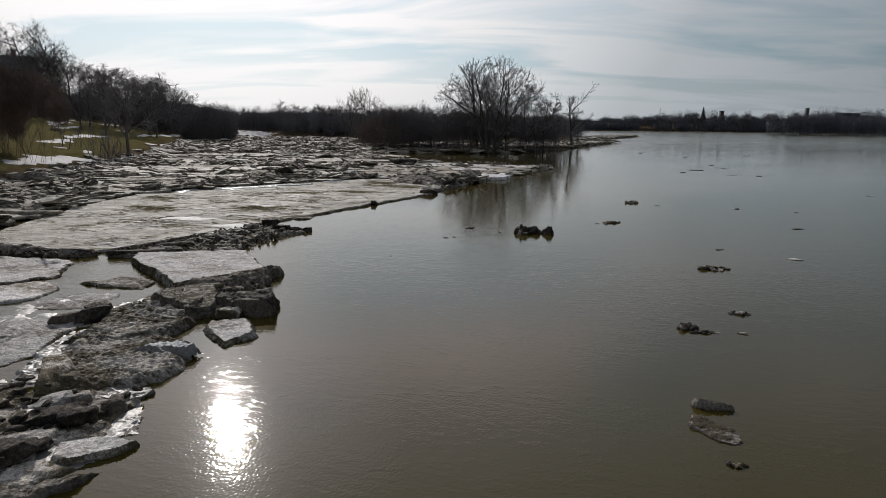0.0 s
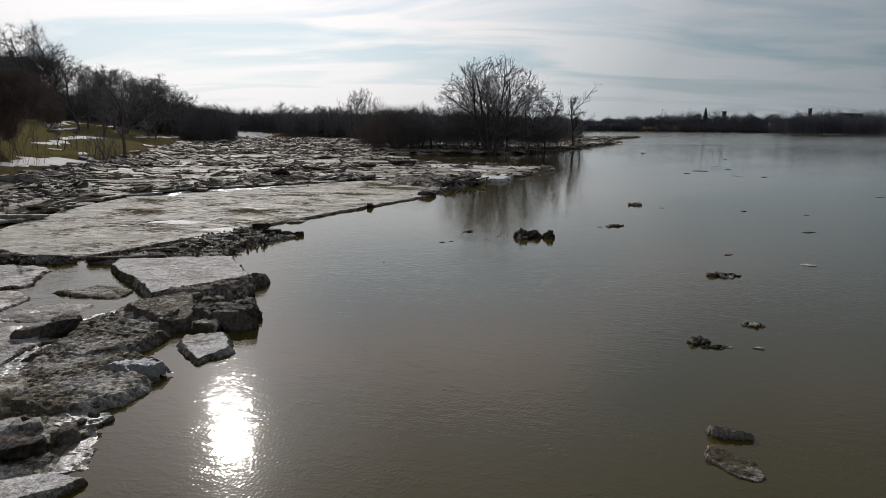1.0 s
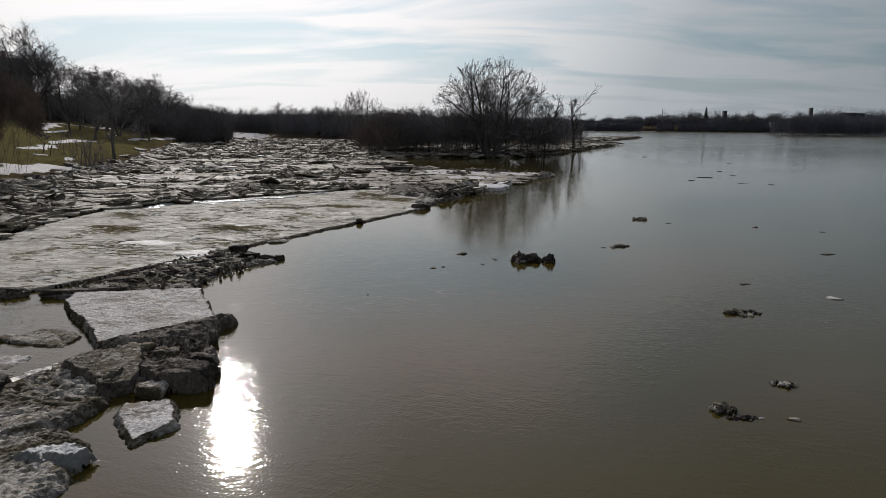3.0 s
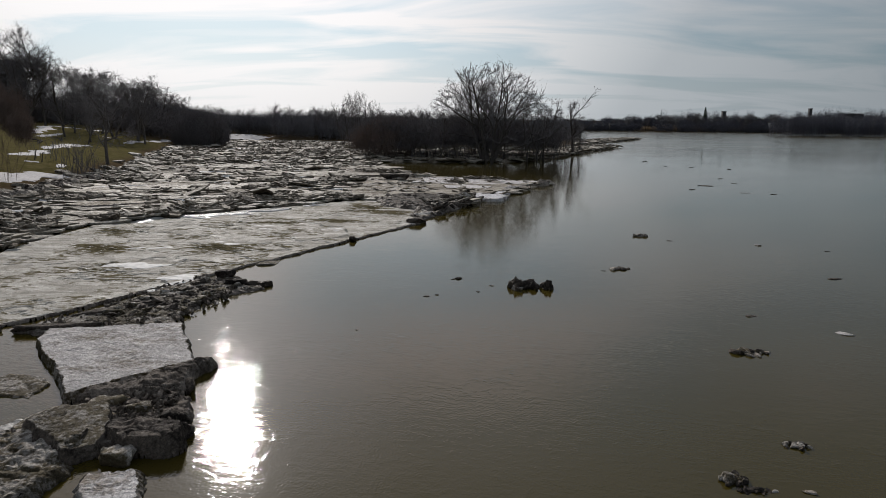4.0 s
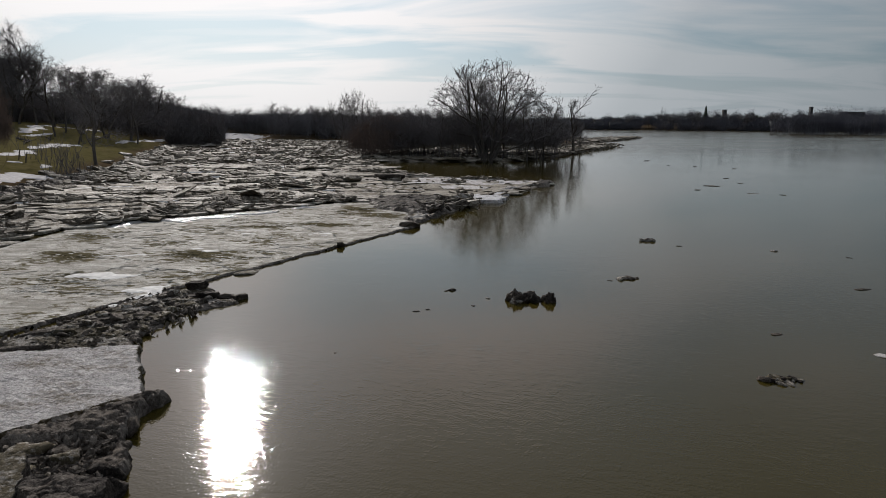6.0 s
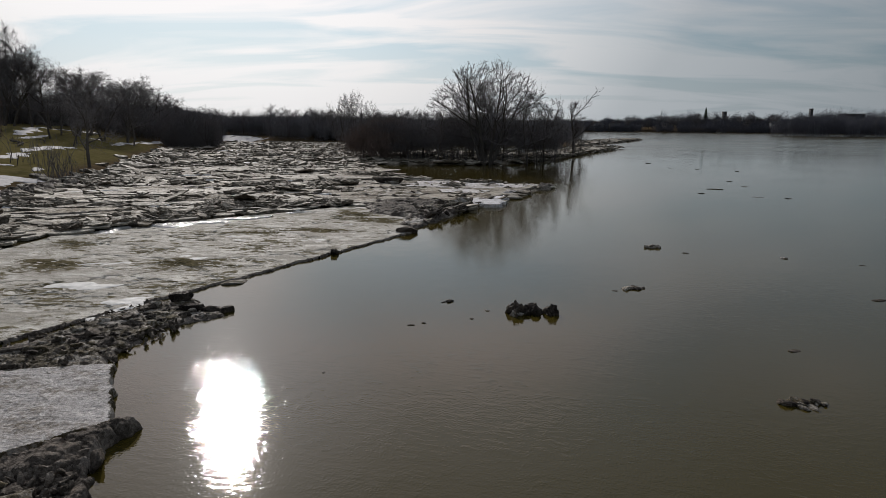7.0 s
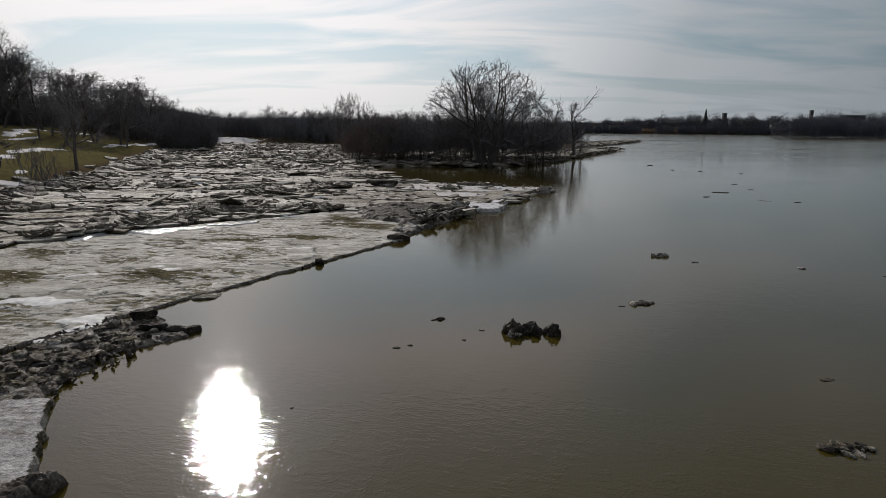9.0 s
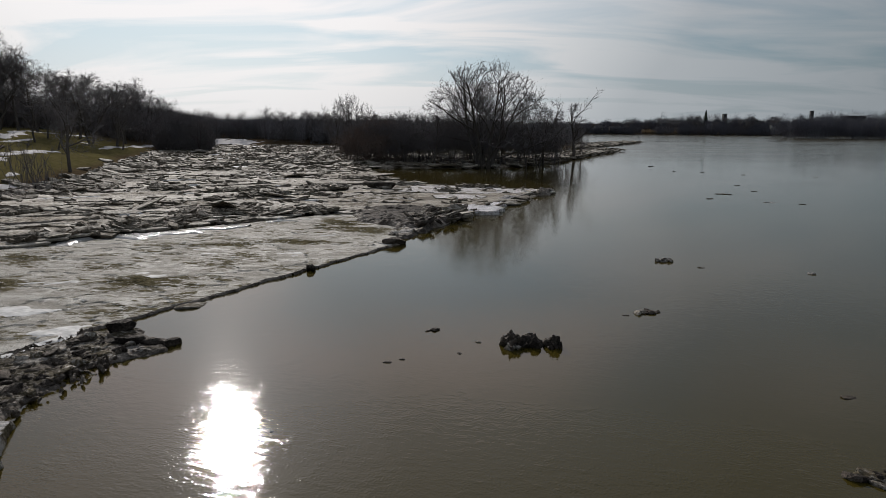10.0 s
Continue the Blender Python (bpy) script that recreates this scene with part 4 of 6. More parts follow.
# crumbs of silt and ice strewn between the lumps
CRUMBS = [([(-7.4, 17.0), (-6.0, 19.0), (-5.1, 16.4), (-6.3, 16.2)], 900, 0.36), ([(-12.2, 22.0), (-9.6, 28.3), (-7.2, 27.2), (-8.0, 22.5)], 550, 0.17), ([(-19.5, 23.2), (-12.6, 22.0), (-13.0, 21.4), (-18.5, 21.8)], 250, 0.2), ([(-3.4, 48.4), (-0.6, 48.4), (2.2, 54.0), (-2.5, 55.5)], 350, 0.4)]
SHAPES = [block_data(1.1, 0.8, 0.5, 900 + i, 11, 2, 0.9) for i in range(12)]
for poly, count, top in CRUMBS:
    xs, ys = [p[0] for p in poly], [p[1] for p in poly]
    mid = sum(ys) / len(ys)
    bits = []
    while len(bits) < count:
        x, y = rnd.uniform(min(xs), max(xs)), rnd.uniform(min(ys), max(ys))
        if not inside(x, y, poly):
            continue
        s = rnd.uniform(0.05, 0.18) * (1.3 if mid > 40 else 1.0)
        m = Matrix.LocRotScale((x, y, 0.05 + (top - 0.04) * 0.55 * rnd.random()), Euler((rnd.uniform(0, 6), rnd.uniform(0, 6), rnd.uniform(0, 6))), (s * rnd.uniform(0.8, 1.6), s, s))
        bits.append((m, *SHAPES[rnd.randrange(12)]))
    tagged(new("silt_crumbs", joined("silt_crumbs", bits, CRUMB)), "crumbled dark silt and crushed ice between the lumps", "silt", "", "stuff")

# snow and glazed patches lying on the sheet
PATCHES = [(-12.9, 30.0, 1.3, 0.45, 0.1), (-10.3, 39.4, 0.4, 0.16, 0.2), (-11.7, 35.3, 0.4, 0.16, 0.1), (-6.5, 39.0, 0.35, 0.15, 0.3), (-14.6, 33.4, 0.6, 0.16, 0.3), (-10.2, 28.2, 0.7, 0.5, 0.3), (-9.9, 27.3, 0.4, 0.4, 0.1), (-10.9, 35.0, 0.5, 0.25, 0.2), (-7.0, 39.5, 0.7, 0.3, 0.2), (-8.5, 38.0, 0.4, 0.2, 0.2),
           (-13.5, 33.5, 0.7, 0.22, 0.1), (-6.4, 44.5, 0.5, 0.2, 0.3), (-11.0, 40.0, 0.7, 0.22, 0.2), (-10.1, 26.6, 0.4, 0.16, 0.8), (-9.6, 25.9, 0.3, 0.12, 0.6)]
for i, (x, y, a, b, turn) in enumerate(PATCHES):
    ring = [(x + a * math.cos(w) * math.cos(turn) - b * math.sin(w) * math.sin(turn), y + a * math.cos(w) * math.sin(turn) + b * math.sin(w) * math.cos(turn))
            for w in [k * math.pi / 4 for k in range(8)]]
    base = 0.08
    floe(ring, base, base + 0.03, SNOW, 60 + i, "thin patch of white snow lying on the ice", name="snow_patch", group="snow patches on the ice", category="snow", rim=SNOW,
         cell=0.05, warp=0.30, edge=0.22, rough=0.03)

# ---- loose pieces adrift in the open water ----
DRIFT = [
    (3.82, 9.28, (0.28, 0.18, 0.14), 0.2, MUD_ICE, "small crumbly pale lump of ice"),
    (5.15, 15.35, (0.5, 0.4, 0.34), 0.3, MUD_ICE, "crumbly grey lump of ice in the river"),
    (5.38, 15.05, (0.6, 0.2, 0.12), -0.1, SILT, "dark low piece of ice in the river"),
    (6.85, 16.6, (0.55, 0.3, 0.22), -0.2, MUD_ICE, "grey lump of ice with a dark end"),
    (6.3, 15.05, (0.28, 0.12, 0.08), -0.2, SLAB_ICE, "small pale splinter of ice"),
    (5.75, 15.05, (0.12, 0.08, 0.05), 0.0, SLAB_ICE, "tiny pale splinter of ice"),
    (8.15, 21.7, (1.1, 0.5, 0.28), -0.1, MUD_ICE, "low crumbling silty ice cake"),
    (6.9, 31.4, (0.95, 0.6, 0.30), -0.1, MUD_ICE, "low silty ice cake in the river"),
    (9.9, 39.4, (0.95, 0.6, 0.45), 0.1, MUD_ICE, "rounded silty ice cake in the river"),
    (2.42, 28.0, (0.70, 0.6, 0.84), 0.3, SILT, "dark knobbly ice block in mid-river"),
    (2.95, 28.1, (1.2, 0.6, 0.52), -0.05, SILT, "dark long ice block in mid-river"),
    (3.55, 27.95, (0.40, 0.4, 0.5), 0.5, SILT, "dark pointed ice block in mid-river"),
    (2.4, 27.75, (0.4, 0.3, 0.3), 0.2, MUD_ICE, "pale foot of the dark ice block"),
    (0.28, 29.2, (0.32, 0.25, 0.18), 0.2, SILT, "small dark lump of ice"),
    (0.05, 29.1, (0.16, 0.1, 0.06), 0.2, SILT, "small dark lump of ice"),
    (9.6, 25.0, (0.45, 0.25, 0.07), 0.1, SILT, "thin dark sliver of ice just awash"),
    (11.6, 23.5, (0.6, 0.35, 0.08), -0.5, SLAB_ICE, "thin pale plate of ice just awash"),
    (15.2, 30.3, (0.7, 0.35, 0.08), 0.0, SILT, "thin dark plate of ice just awash"),
    (15.3, 37.3, (0.4, 0.3, 0.15), 0.3, SLAB_ICE, "small pale lump of ice"),
    (27.6, 45.4, (0.9, 0.4, 0.08), 0.0, SLAB_ICE, "thin pale plate of ice far out"),
    (11.1, 38.2, (0.4, 0.2, 0.06), 0.0, SILT, "small dark sliver of ice"),
    (-0.8, 26.6, (0.3, 0.15, 0.05), 0.0, SILT, "small dark sliver of ice"),
    (-0.45, 26.8, (0.2, 0.1, 0.05), 0.0, SILT, "small dark sliver of ice"),
    (1.5, 28.2, (0.22, 0.1, 0.05), 0.0, MUD_ICE, "small brown sliver of ice"),
    (1.0, 27.3, (0.15, 0.1, 0.05), 0.0, SILT, "small dark sliver of ice"),
    (24.1, 69.0, (1.9, 0.5, 0.12), 0.0, SILT, "long thin dark sliver of ice far out"),
    (21.5, 65.1, (0.9, 0.4, 0.12), 0.2, SILT, "thin dark sliver of ice far out"),
    (28.1, 71.9, (0.7, 0.35, 0.10), -0.1, SILT, "thin dark sliver of ice far out"),
    (28.9, 77.6, (0.6, 0.35, 0.10), 0.1, SILT, "thin dark sliver of ice far out"),
    (25.3, 62.7, (1.4, 0.4, 0.07), -0.2, SLAB_ICE, "thin pale plate of ice far out"),
    (27.5, 61.8, (0.8, 0.35, 0.10), 0.0, SILT, "thin dark sliver of ice far out"),
    (29.0, 108.8, (1.1, 0.6, 0.2), 0.0, SILT, "dark sliver of ice far out"),
    (32.1, 96.3, (0.9, 0.5, 0.14), 0.0, SILT, "dark sliver of ice far out"),
    (36.0, 93.0, (1.2, 0.5, 0.14), 0.1, SILT, "dark sliver of ice far out"),
    (28.9, 98.0, (0.6, 0.4, 0.14), 0.0, SILT, "dark sliver of ice far out"),
    (43.4, 90.3, (0.9, 0.4, 0.08), 0.0, SLAB_ICE, "thin pale plate of ice far out"),
    (6.2, 31.0, (0.3, 0.12, 0.05), 0.0, SILT, "small dark sliver of ice"),
    (18.0, 36.0, (0.3, 0.15, 0.05), 0.0, SILT, "small dark sliver of ice"),
    (-2.6, 22.8, (0.1, 0.07, 0.04), 0.0, SLAB_ICE, "tiny pale splinter of ice"),
]


def cake(x, y, size, turn, seed, material, label):
    """A crumbling cake of ice: small blocks frozen together, awash."""
    r = random.Random(seed)
    ob = new("ice_cake")
    ob.matrix_world = Matrix.LocRotScale((x, y, 0.0), Euler((0, 0, turn)), None)
    rough = 1.0 if size[2] > 0.3 else 0.75
    for k in range(15):
        a, d = r.uniform(0, 6.283), 0.5 * math.sqrt(r.random())
        s = r.uniform(0.16, 0.40)
        if k == 0:
            d, s = 0.0, 0.55
        m = Matrix.LocRotScale((size[0] * d * math.cos(a), size[1] * d * math.sin(a), size[2] * r.uniform(-0.1, 0.22) * (1 - d)), Euler((r.gauss(0, 0.3), r.gauss(0, 0.3), r.uniform(0, 6) if k else 0.0)), None)
        vs, fs = block_data(size[0] * s, size[1] * s * 1.2, size[2] * r.uniform(0.45, 0.85) * (0.6 + s), seed * 20 + k, 10, 3 if y < 30 and k == 0 else 2, rough)
        part("ice_block", mesh_of("ice_block", [m @ v for v in vs], fs, SILT if r.random() < 0.45 and k else material), ob)
    return tagged(ob, label, "ice cake", "ice adrift in the river")


for i, (x, y, size, turn, material, label) in enumerate(DRIFT):
    if size[0] > 0.26 and size[2] > 0.1 and y < 55:
        flat = 1.1 if 26 < y < 29 else 0.62
        cake(x, y, (size[0] * 0.9, size[1] * 0.9, size[2] * flat), turn, 500 + i, MUD_ICE if material is MUD_ICE else material, label)
        continue
    k = 1.0 if y < 20 or 26 < y < 30 else 0.78
    chunk(x, y, size[2] * 0.02, (size[0] * k, size[1] * k, size[2] * 0.85 * k), turn + 0.25 * math.sin(i * 2.7), 500 + i, material, label, "ice adrift in the river", cuts=12, name="ice_cake", ragged=0.9)

floe([(3.86, 11.34), (4.2, 11.28), (4.52, 11.08), (4.47, 10.93), (4.0, 11.04), (3.84, 11.15)], -0.1, 0.11, SILT, 241, "black wet ice slab edge showing above the water", name="ice_cake", group="ice adrift in the river",
     cell=0.02, warp=0.05, edge=0.05, rough=0.05, tilt=(-0.16, -0.3))
floe([(3.66, 10.74), (4.05, 10.58), (4.28, 10.38), (4.22, 9.96), (4.06, 9.86), (3.8, 9.92), (3.56, 10.4)], -0.1, 0.035, MUD_ICE, 242, "tilted silty ice slab awash in the river", name="ice_cake", group="ice adrift in the river",
     cell=0.02, warp=0.04, edge=0.03, rough=0.05, tilt=(-0.08, 0.05))

# ---- the ice jam ----
JAM = [(-31.5, 38.0), (-24.5, 25.0), (-20.3, 27.0), (-21.0, 39.5), (-17.5, 43.2), (-11.6, 49.4), (-7.4, 53.4), (-4.0, 51.5), (-0.9, 48.6), (3.6, 57.5), (8.8, 69.0),
       (-4.0, 74.0), (-8.5, 79.0), (-13.0, 97.0), (-17.0, 112.0), (-26.0, 140.0), (-35.0, 188.0), (-70.5, 188.0), (-61.5, 146.0), (-52.0, 115.0), (-43.5, 91.0), (-36.8, 69.0), (-34.5, 57.0)]
jam = new("ice_jam")
tagged(jam, "jam of broken muddy ice slabs filling the channel", "ice jam")
bed = floe_mesh("jam_bed", JAM, -0.2, 0.12, JAM_BED, 77, cell=0.3, warp=0.5, edge=0.6, rough=0.08, wave=0.06)
part("jam_bed", bed, jam, "dark crushed ice and silt between the slabs")

SHEETS = [(-20.0, 55.0, 4.6, 1.8, 0.5), (-26.0, 62.0, 4.4, 1.7, 0.6), (-13.0, 60.5, 4.2, 1.8, 0.4), (-30.0, 76.0, 5.6, 2.2, 0.7), (-17.0, 71.0, 5.0, 2.0, 0.5), (-24.5, 47.5, 3.4, 1.3, 0.5), (-39.0, 97.0, 6.5, 2.6, 0.8),
          (-27.0, 88.0, 6.0, 2.2, 0.6), (-45.0, 113.0, 7.5, 3.0, 0.8), (-33.0, 110.0, 6.5, 2.4, 0.6), (-13.5, 83.0, 4.0, 1.8, 0.6), (-29.0, 53.0, 3.0, 1.2, 0.7), (-21.5, 66.0, 3.5, 1.3, 0.4), (-36.0, 84.0, 4.0, 1.6, 0.7),
          (-48.0, 132.0, 8.0, 3.4, 0.9), (-38.0, 135.0, 8.0, 3.0, 0.7), (-8.5, 66.0, 3.6, 1.6, 0.3)]
TIP_SHEET = [(-9.0, 55.5), (-4.2, 51.2), (-0.6, 51.8), (1.6, 56.0), (4.2, 61.0), (6.4, 65.2), (1.5, 66.5), (-5.5, 64.0), (-10.0, 60.0)]


def on_sheet(x, y):
    """Whether a broad low sheet lies here, over which few slabs ride."""
    if inside(x, y, TIP_SHEET):
        return True
    for cx, cy, a, b, turn in SHEETS:
        u = (x - cx) * math.cos(turn) + (y - cy) * math.sin(turn)
        v = (y - cy) * math.cos(turn) - (x - cx) * math.sin(turn)
        if (u / a) ** 2 + (v / b) ** 2 < 1:
            return True
    return False


def plate_data(size, thick, rnd):
    """A broad broken floe with an irregular many-sided outline about the origin: (verts, faces)."""
    n = rnd.randint(8, 12)
    a0, long = rnd.uniform(0, 6.28), rnd.uniform(1.1, 2.1)
    ring = []
    for i in range(n):
        a = a0 + (i + rnd.uniform(-0.35, 0.35)) * 2 * math.pi / n
        r = size * rnd.uniform(0.72, 1.12)
        ring.append((math.cos(a) * r * long, math.sin(a) * r / long ** 0.5))
    rise = [rnd.uniform(-0.12, 0.12) * thick for _ in ring]
    verts = [(x * 0.96, y * 0.96, -thick) for x, y in ring] + [(x, y, u - thick * 0.3) for (x, y), u in zip(ring, rise)] + [(x * 0.95, y * 0.95, u) for (x, y), u in zip(ring, rise)] + [(0, 0, rnd.uniform(0, 0.25) * thick)]
    faces = [(2 * n + i, 2 * n + (i + 1) % n, 3 * n) for i in range(n)]
    for k in (0, 1):
        faces += [(k * n + i, k * n + (i + 1) % n, (k + 1) * n + (i + 1) % n, (k + 1) * n + i) for i in range(n)]
    return verts, faces


def ridge(x, y):
    """How much the ice is crushed here: 0 on flat floes, 1 on the crest of a pressure ridge."""
    a = abs(noise.noise((x * 0.085, y * 0.075, 4.0))) + 0.35 * noise.noise((x * 0.3, y * 0.3, 9.0))
    r = 1.0 - a / 0.10
    if y < 52 and x < -15:
        r += 0.6
    r += max(0.0, 0.7 - (x - left_shore(y)) / 7.0)
    return min(1.0, max(0.0, r))


rnd = random.Random(5)
near_slabs, far_slabs, bits = [], [], []
discs = np.zeros((0, 3))
for size, tries in ((4.6, 700), (3.2, 1400), (2.3, 2600), (1.7, 5200), (1.15, 8500), (0.75, 11000)):
    for _ in range(tries):
        y = 26 + 162 * rnd.random() ** 1.35
        x = rnd.uniform(-70, 9)
        if not inside(x, y, JAM) or (on_sheet(x, y) and size > 1.0 or on_sheet(x, y) and rnd.random() < 0.85):
            continue
        if size > 1.6 and y < 53 or size > 0.9 and x > -7 and y < 76:
            continue
        crushed = ridge(x, y)
        r = size * rnd.uniform(0.8, 1.2)
        if crushed > (0.25 if size > 2 else 0.5 if size > 1 else 0.8):
            continue
        if len(discs) and np.any(np.hypot((discs[:, 0] - x) * 0.9, discs[:, 1] - y) < 0.82 * (discs[:, 2] + r)):
            continue
        discs = np.vstack([discs, (x, y, r)])
        lean = 0.008 + 0.03 * crushed + 0.012 * (size < 1.5)
        m = Matrix.LocRotScale((x, y, 0.19 + rnd.uniform(-0.04, 0.05) + 0.08 * crushed), Euler((rnd.gauss(0, lean), rnd.gauss(0, lean), rnd.uniform(-0.3, 0.4))), None)
        piece = (m, *plate_data(r, rnd.uniform(0.09, 0.17), rnd))
        (near_slabs if y < 70 and len(near_slabs) < 260 else far_slabs).append(piece)
made = 0
while made < 3900:
    y = 26 + 158 * rnd.random() ** 1.35
    x = rnd.uniform(-70, 9)
    if not inside(x, y, JAM):
        continue
    crushed = ridge(x, y)
    if on_sheet(x, y) and rnd.random() < 0.9 or rnd.random() > 0.03 + crushed:
        continue
    made += 1
    s = min(2.0, rnd.lognormvariate(-0.55, 0.5) * (1.25 if y > 80 else 1.0))
    lean = 0.03 + 0.11 * crushed
    z = 0.18 + rnd.uniform(0.0, 0.06) + 0.16 * crushed * rnd.random()
    m = Matrix.LocRotScale((x, y, z), Euler((rnd.gauss(0, lean), rnd.gauss(0, lean), rnd.uniform(-0.6, 0.6) + (1.6 if rnd.random() < 0.3 else 0))), None)
    far_slabs.append((m, *slab_data(s * rnd.uniform(1.2, 3.0), s, rnd.uniform(0.07, 0.15), rnd)))
made = 0
while made < 8800:
    y = 26 + 150 * rnd.random() ** 1.5
    x = rnd.uniform(-70, 9)
    if not inside(x, y, JAM):
        continue
    crushed = ridge(x, y)
    if on_sheet(x, y) and rnd.random() < 0.9 or rnd.random() > 0.05 + crushed * (1.0 if y < 75 else 0.45):
        continue
    made += 1
    s = rnd.uniform(0.12, 0.5) * (1.4 if y > 90 else 1.0)
    m = Matrix.LocRotScale((x, y, 0.19 + rnd.uniform(0, 0.06) + 0.18 * crushed * rnd.random()), Euler((rnd.gauss(0, 0.22), rnd.gauss(0, 0.22), rnd.uniform(-0.9, 0.9))), None)
    bits.append((m, *slab_data(s * rnd.uniform(1.2, 3.4), s, s * rnd.uniform(0.25, 0.5), rnd)))
for m, vs, fs in near_slabs:
    ob = part("ice_slab", mesh_of("ice_slab", vs, fs, BLOCK_ICE), jam)
    ob.matrix_world = m
tagged(part("far_ice", joined("far_ice", far_slabs, JAM_ICE), jam, "broken muddy ice slabs farther up the channel"), kind="stuff")
tagged(part("ice_rubble", joined("ice_rubble", bits, RUBBLE), jam, "small dark broken ice and silt"), kind="stuff")

lumps = []
shapes = [block_data(1.0, 0.8, 0.8, 950 + i, 8, 2, 0.8) for i in range(10)]
while len(lumps) < 520:
    y = 27 + 120 * rnd.random() ** 1.5
    x = rnd.uniform(-60, 8)
    if not inside(x, y, JAM) or on_sheet(x, y) or ridge(x, y) < 0.35:
        continue
    s = 0.25 + 0.6 * rnd.random() ** 2.5
    m = Matrix.LocRotScale((x, y, 0.26 + rnd.uniform(-0.05, 0.08)), Euler((rnd.gauss(0, 0.3), rnd.gauss(0, 0.3), rnd.uniform(0, 6))), (s * rnd.uniform(1, 2.2), s, s * rnd.uniform(0.35, 0.7)))
    lumps.append((m, *shapes[rnd.randrange(10)]))
tagged(part("silt_lump_ridge", joined("silt_lump_ridge", lumps, RUBBLE), jam, "ridges of dark silty lumps across the jam"), kind="stuff")

# silt-caked ridge that the jam pushed up against the bank
for i, (y0, y1) in enumerate(((44.0, 51.0), (50.5, 57.5), (57.0, 66.0))):
    ys = [y0 + (y1 - y0) * k / 4 for k in range(5)]
    ring = [(left_shore(y) + 0.3, y) for y in ys] + [(left_shore(y) + 2.2 + 0.7 * math.sin(y * 1.9), y) for y in reversed(ys)]
    floe(ring, 0.0, 0.34, SILT, 640 + i, "dark silt-caked ridge of ice against the bank", name="silt_heap", category="silt heap", group="ridges along the bank", cell=0.10, warp=0.4, edge=0.5, rough=0.16, wave=0.12,
         lumps=((90, 0.2, 0.55, 0.6), (260, 0.12, 0.3, 0.7)))

# broad low sheets of muddy ice hold the jam together
for i, (x, y, a, b, turn) in enumerate(SHEETS):
    r = random.Random(400 + i)
    ring = []
    for k in range(9):
        w, s = k * 0.6981 + r.uniform(-0.2, 0.2), r.uniform(0.75, 1.15)
        ring.append((x + s * (a * math.cos(w) * math.cos(turn) - b * math.sin(w) * math.sin(turn)), y + s * (a * math.cos(w) * math.sin(turn) + b * math.sin(w) * math.cos(turn))))
    floe(ring, 0.0, 0.22 + r.uniform(0, 0.04), JAM_SHEET, 410 + i, "broad low sheet of muddy ice held in the jam", group="muddy sheets in the jam", cell=0.16 if y < 80 else 0.3, warp=0.3, edge=0.18, rough=0.05, wave=0.06,
         cracks=0.04, lumps=((40, 0.1, 0.4, 0.3),))

# pale floes and snow strips caught in the jam
PALE = [(-28.4, 97.0, 6.6, 0.9, 0.66), (-29.3, 58.8, 2.6, 0.6, 0.55), (-13.2, 59.4, 1.3, 0.35, 0.45), (-10.6, 59.4, 0.8, 0.3, 0.1), (-52.0, 172.0, 5.0, 1.6, 0.3), (-28.0, 75.0, 2.4, 0.5, 0.3),
        (-21.9, 62.5, 1.5, 0.4, 0.4), (-18.3, 56.7, 1.0, 0.35, 0.2), (-38.0, 115.0, 3.0, 0.8, 0.5), (-46.0, 130.0, 3.4, 1.0, 0.4), (-16.0, 70.0, 1.1, 0.4, 0.2), (-29.0, 49.0, 1.2, 0.4, 0.4), (-27.0, 43.0, 1.0, 0.5, 0.3), (-22.0, 84.0, 1.8, 0.5, 0.3),
        (-20.1, 50.6, 0.9, 0.3, 0.4), (-10.3, 49.9, 0.7, 0.2, 0.2), (-12.8, 49.9, 0.7, 0.2, 0.3), (-4.4, 54.4, 1.0, 0.25, 0.1), (-24.5, 70.0, 1.2, 0.3, 0.3), (-33.0, 84.0, 1.6, 0.5, 0.5), (-18.5, 78.0, 1.3, 0.4, 0.2), (-12.0, 68.0, 0.9, 0.3, 0.2)]
for i, (x, y, a, b, turn) in enumerate(PALE):
    ring = [(x + a * math.cos(k * 0.7854) * math.cos(turn) - b * math.sin(k * 0.7854) * math.sin(turn), y + a * math.cos(k * 0.7854) * math.sin(turn) + b * math.sin(k * 0.7854) * math.cos(turn)) for k in range(8)]
    floe(ring, 0.05, 0.29, SNOW, 90 + i, "snow-covered pale floe caught in the jam", group="pale floes in the jam", rim=SNOW, cell=0.2, warp=0.35, edge=0.25, rough=0.06)

# melt water standing on the ice where the sheet meets the jam
for i, (x, y, a, b, turn) in enumerate(((-15.3, 43.6, 2.4, 0.9, 0.62), (-12.9, 46.6, 1.6, 0.6, 0.7), (-18.0, 41.2, 1.2, 0.5, 0.8), (-9.6, 49.6, 1.2, 0.4, 0.7))):
    ring = [(x + a * math.cos(k * 0.6283) * math.cos(turn) - b * math.sin(k * 0.6283) * math.sin(turn), y + a * math.cos(k * 0.6283) * math.sin(turn) + b * math.sin(k * 0.6283) * math.cos(turn)) for k in range(10)]
    floe(ring, 0.02, 0.17, MELT, 280 + i, "bright pool of melt water and wet slush on the ice", name="melt_pool", group="melt pools on the ice", category="melt pool", rim=MELT, cell=0.10, warp=0.95, edge=0.3, rough=0.004, wave=0.0)

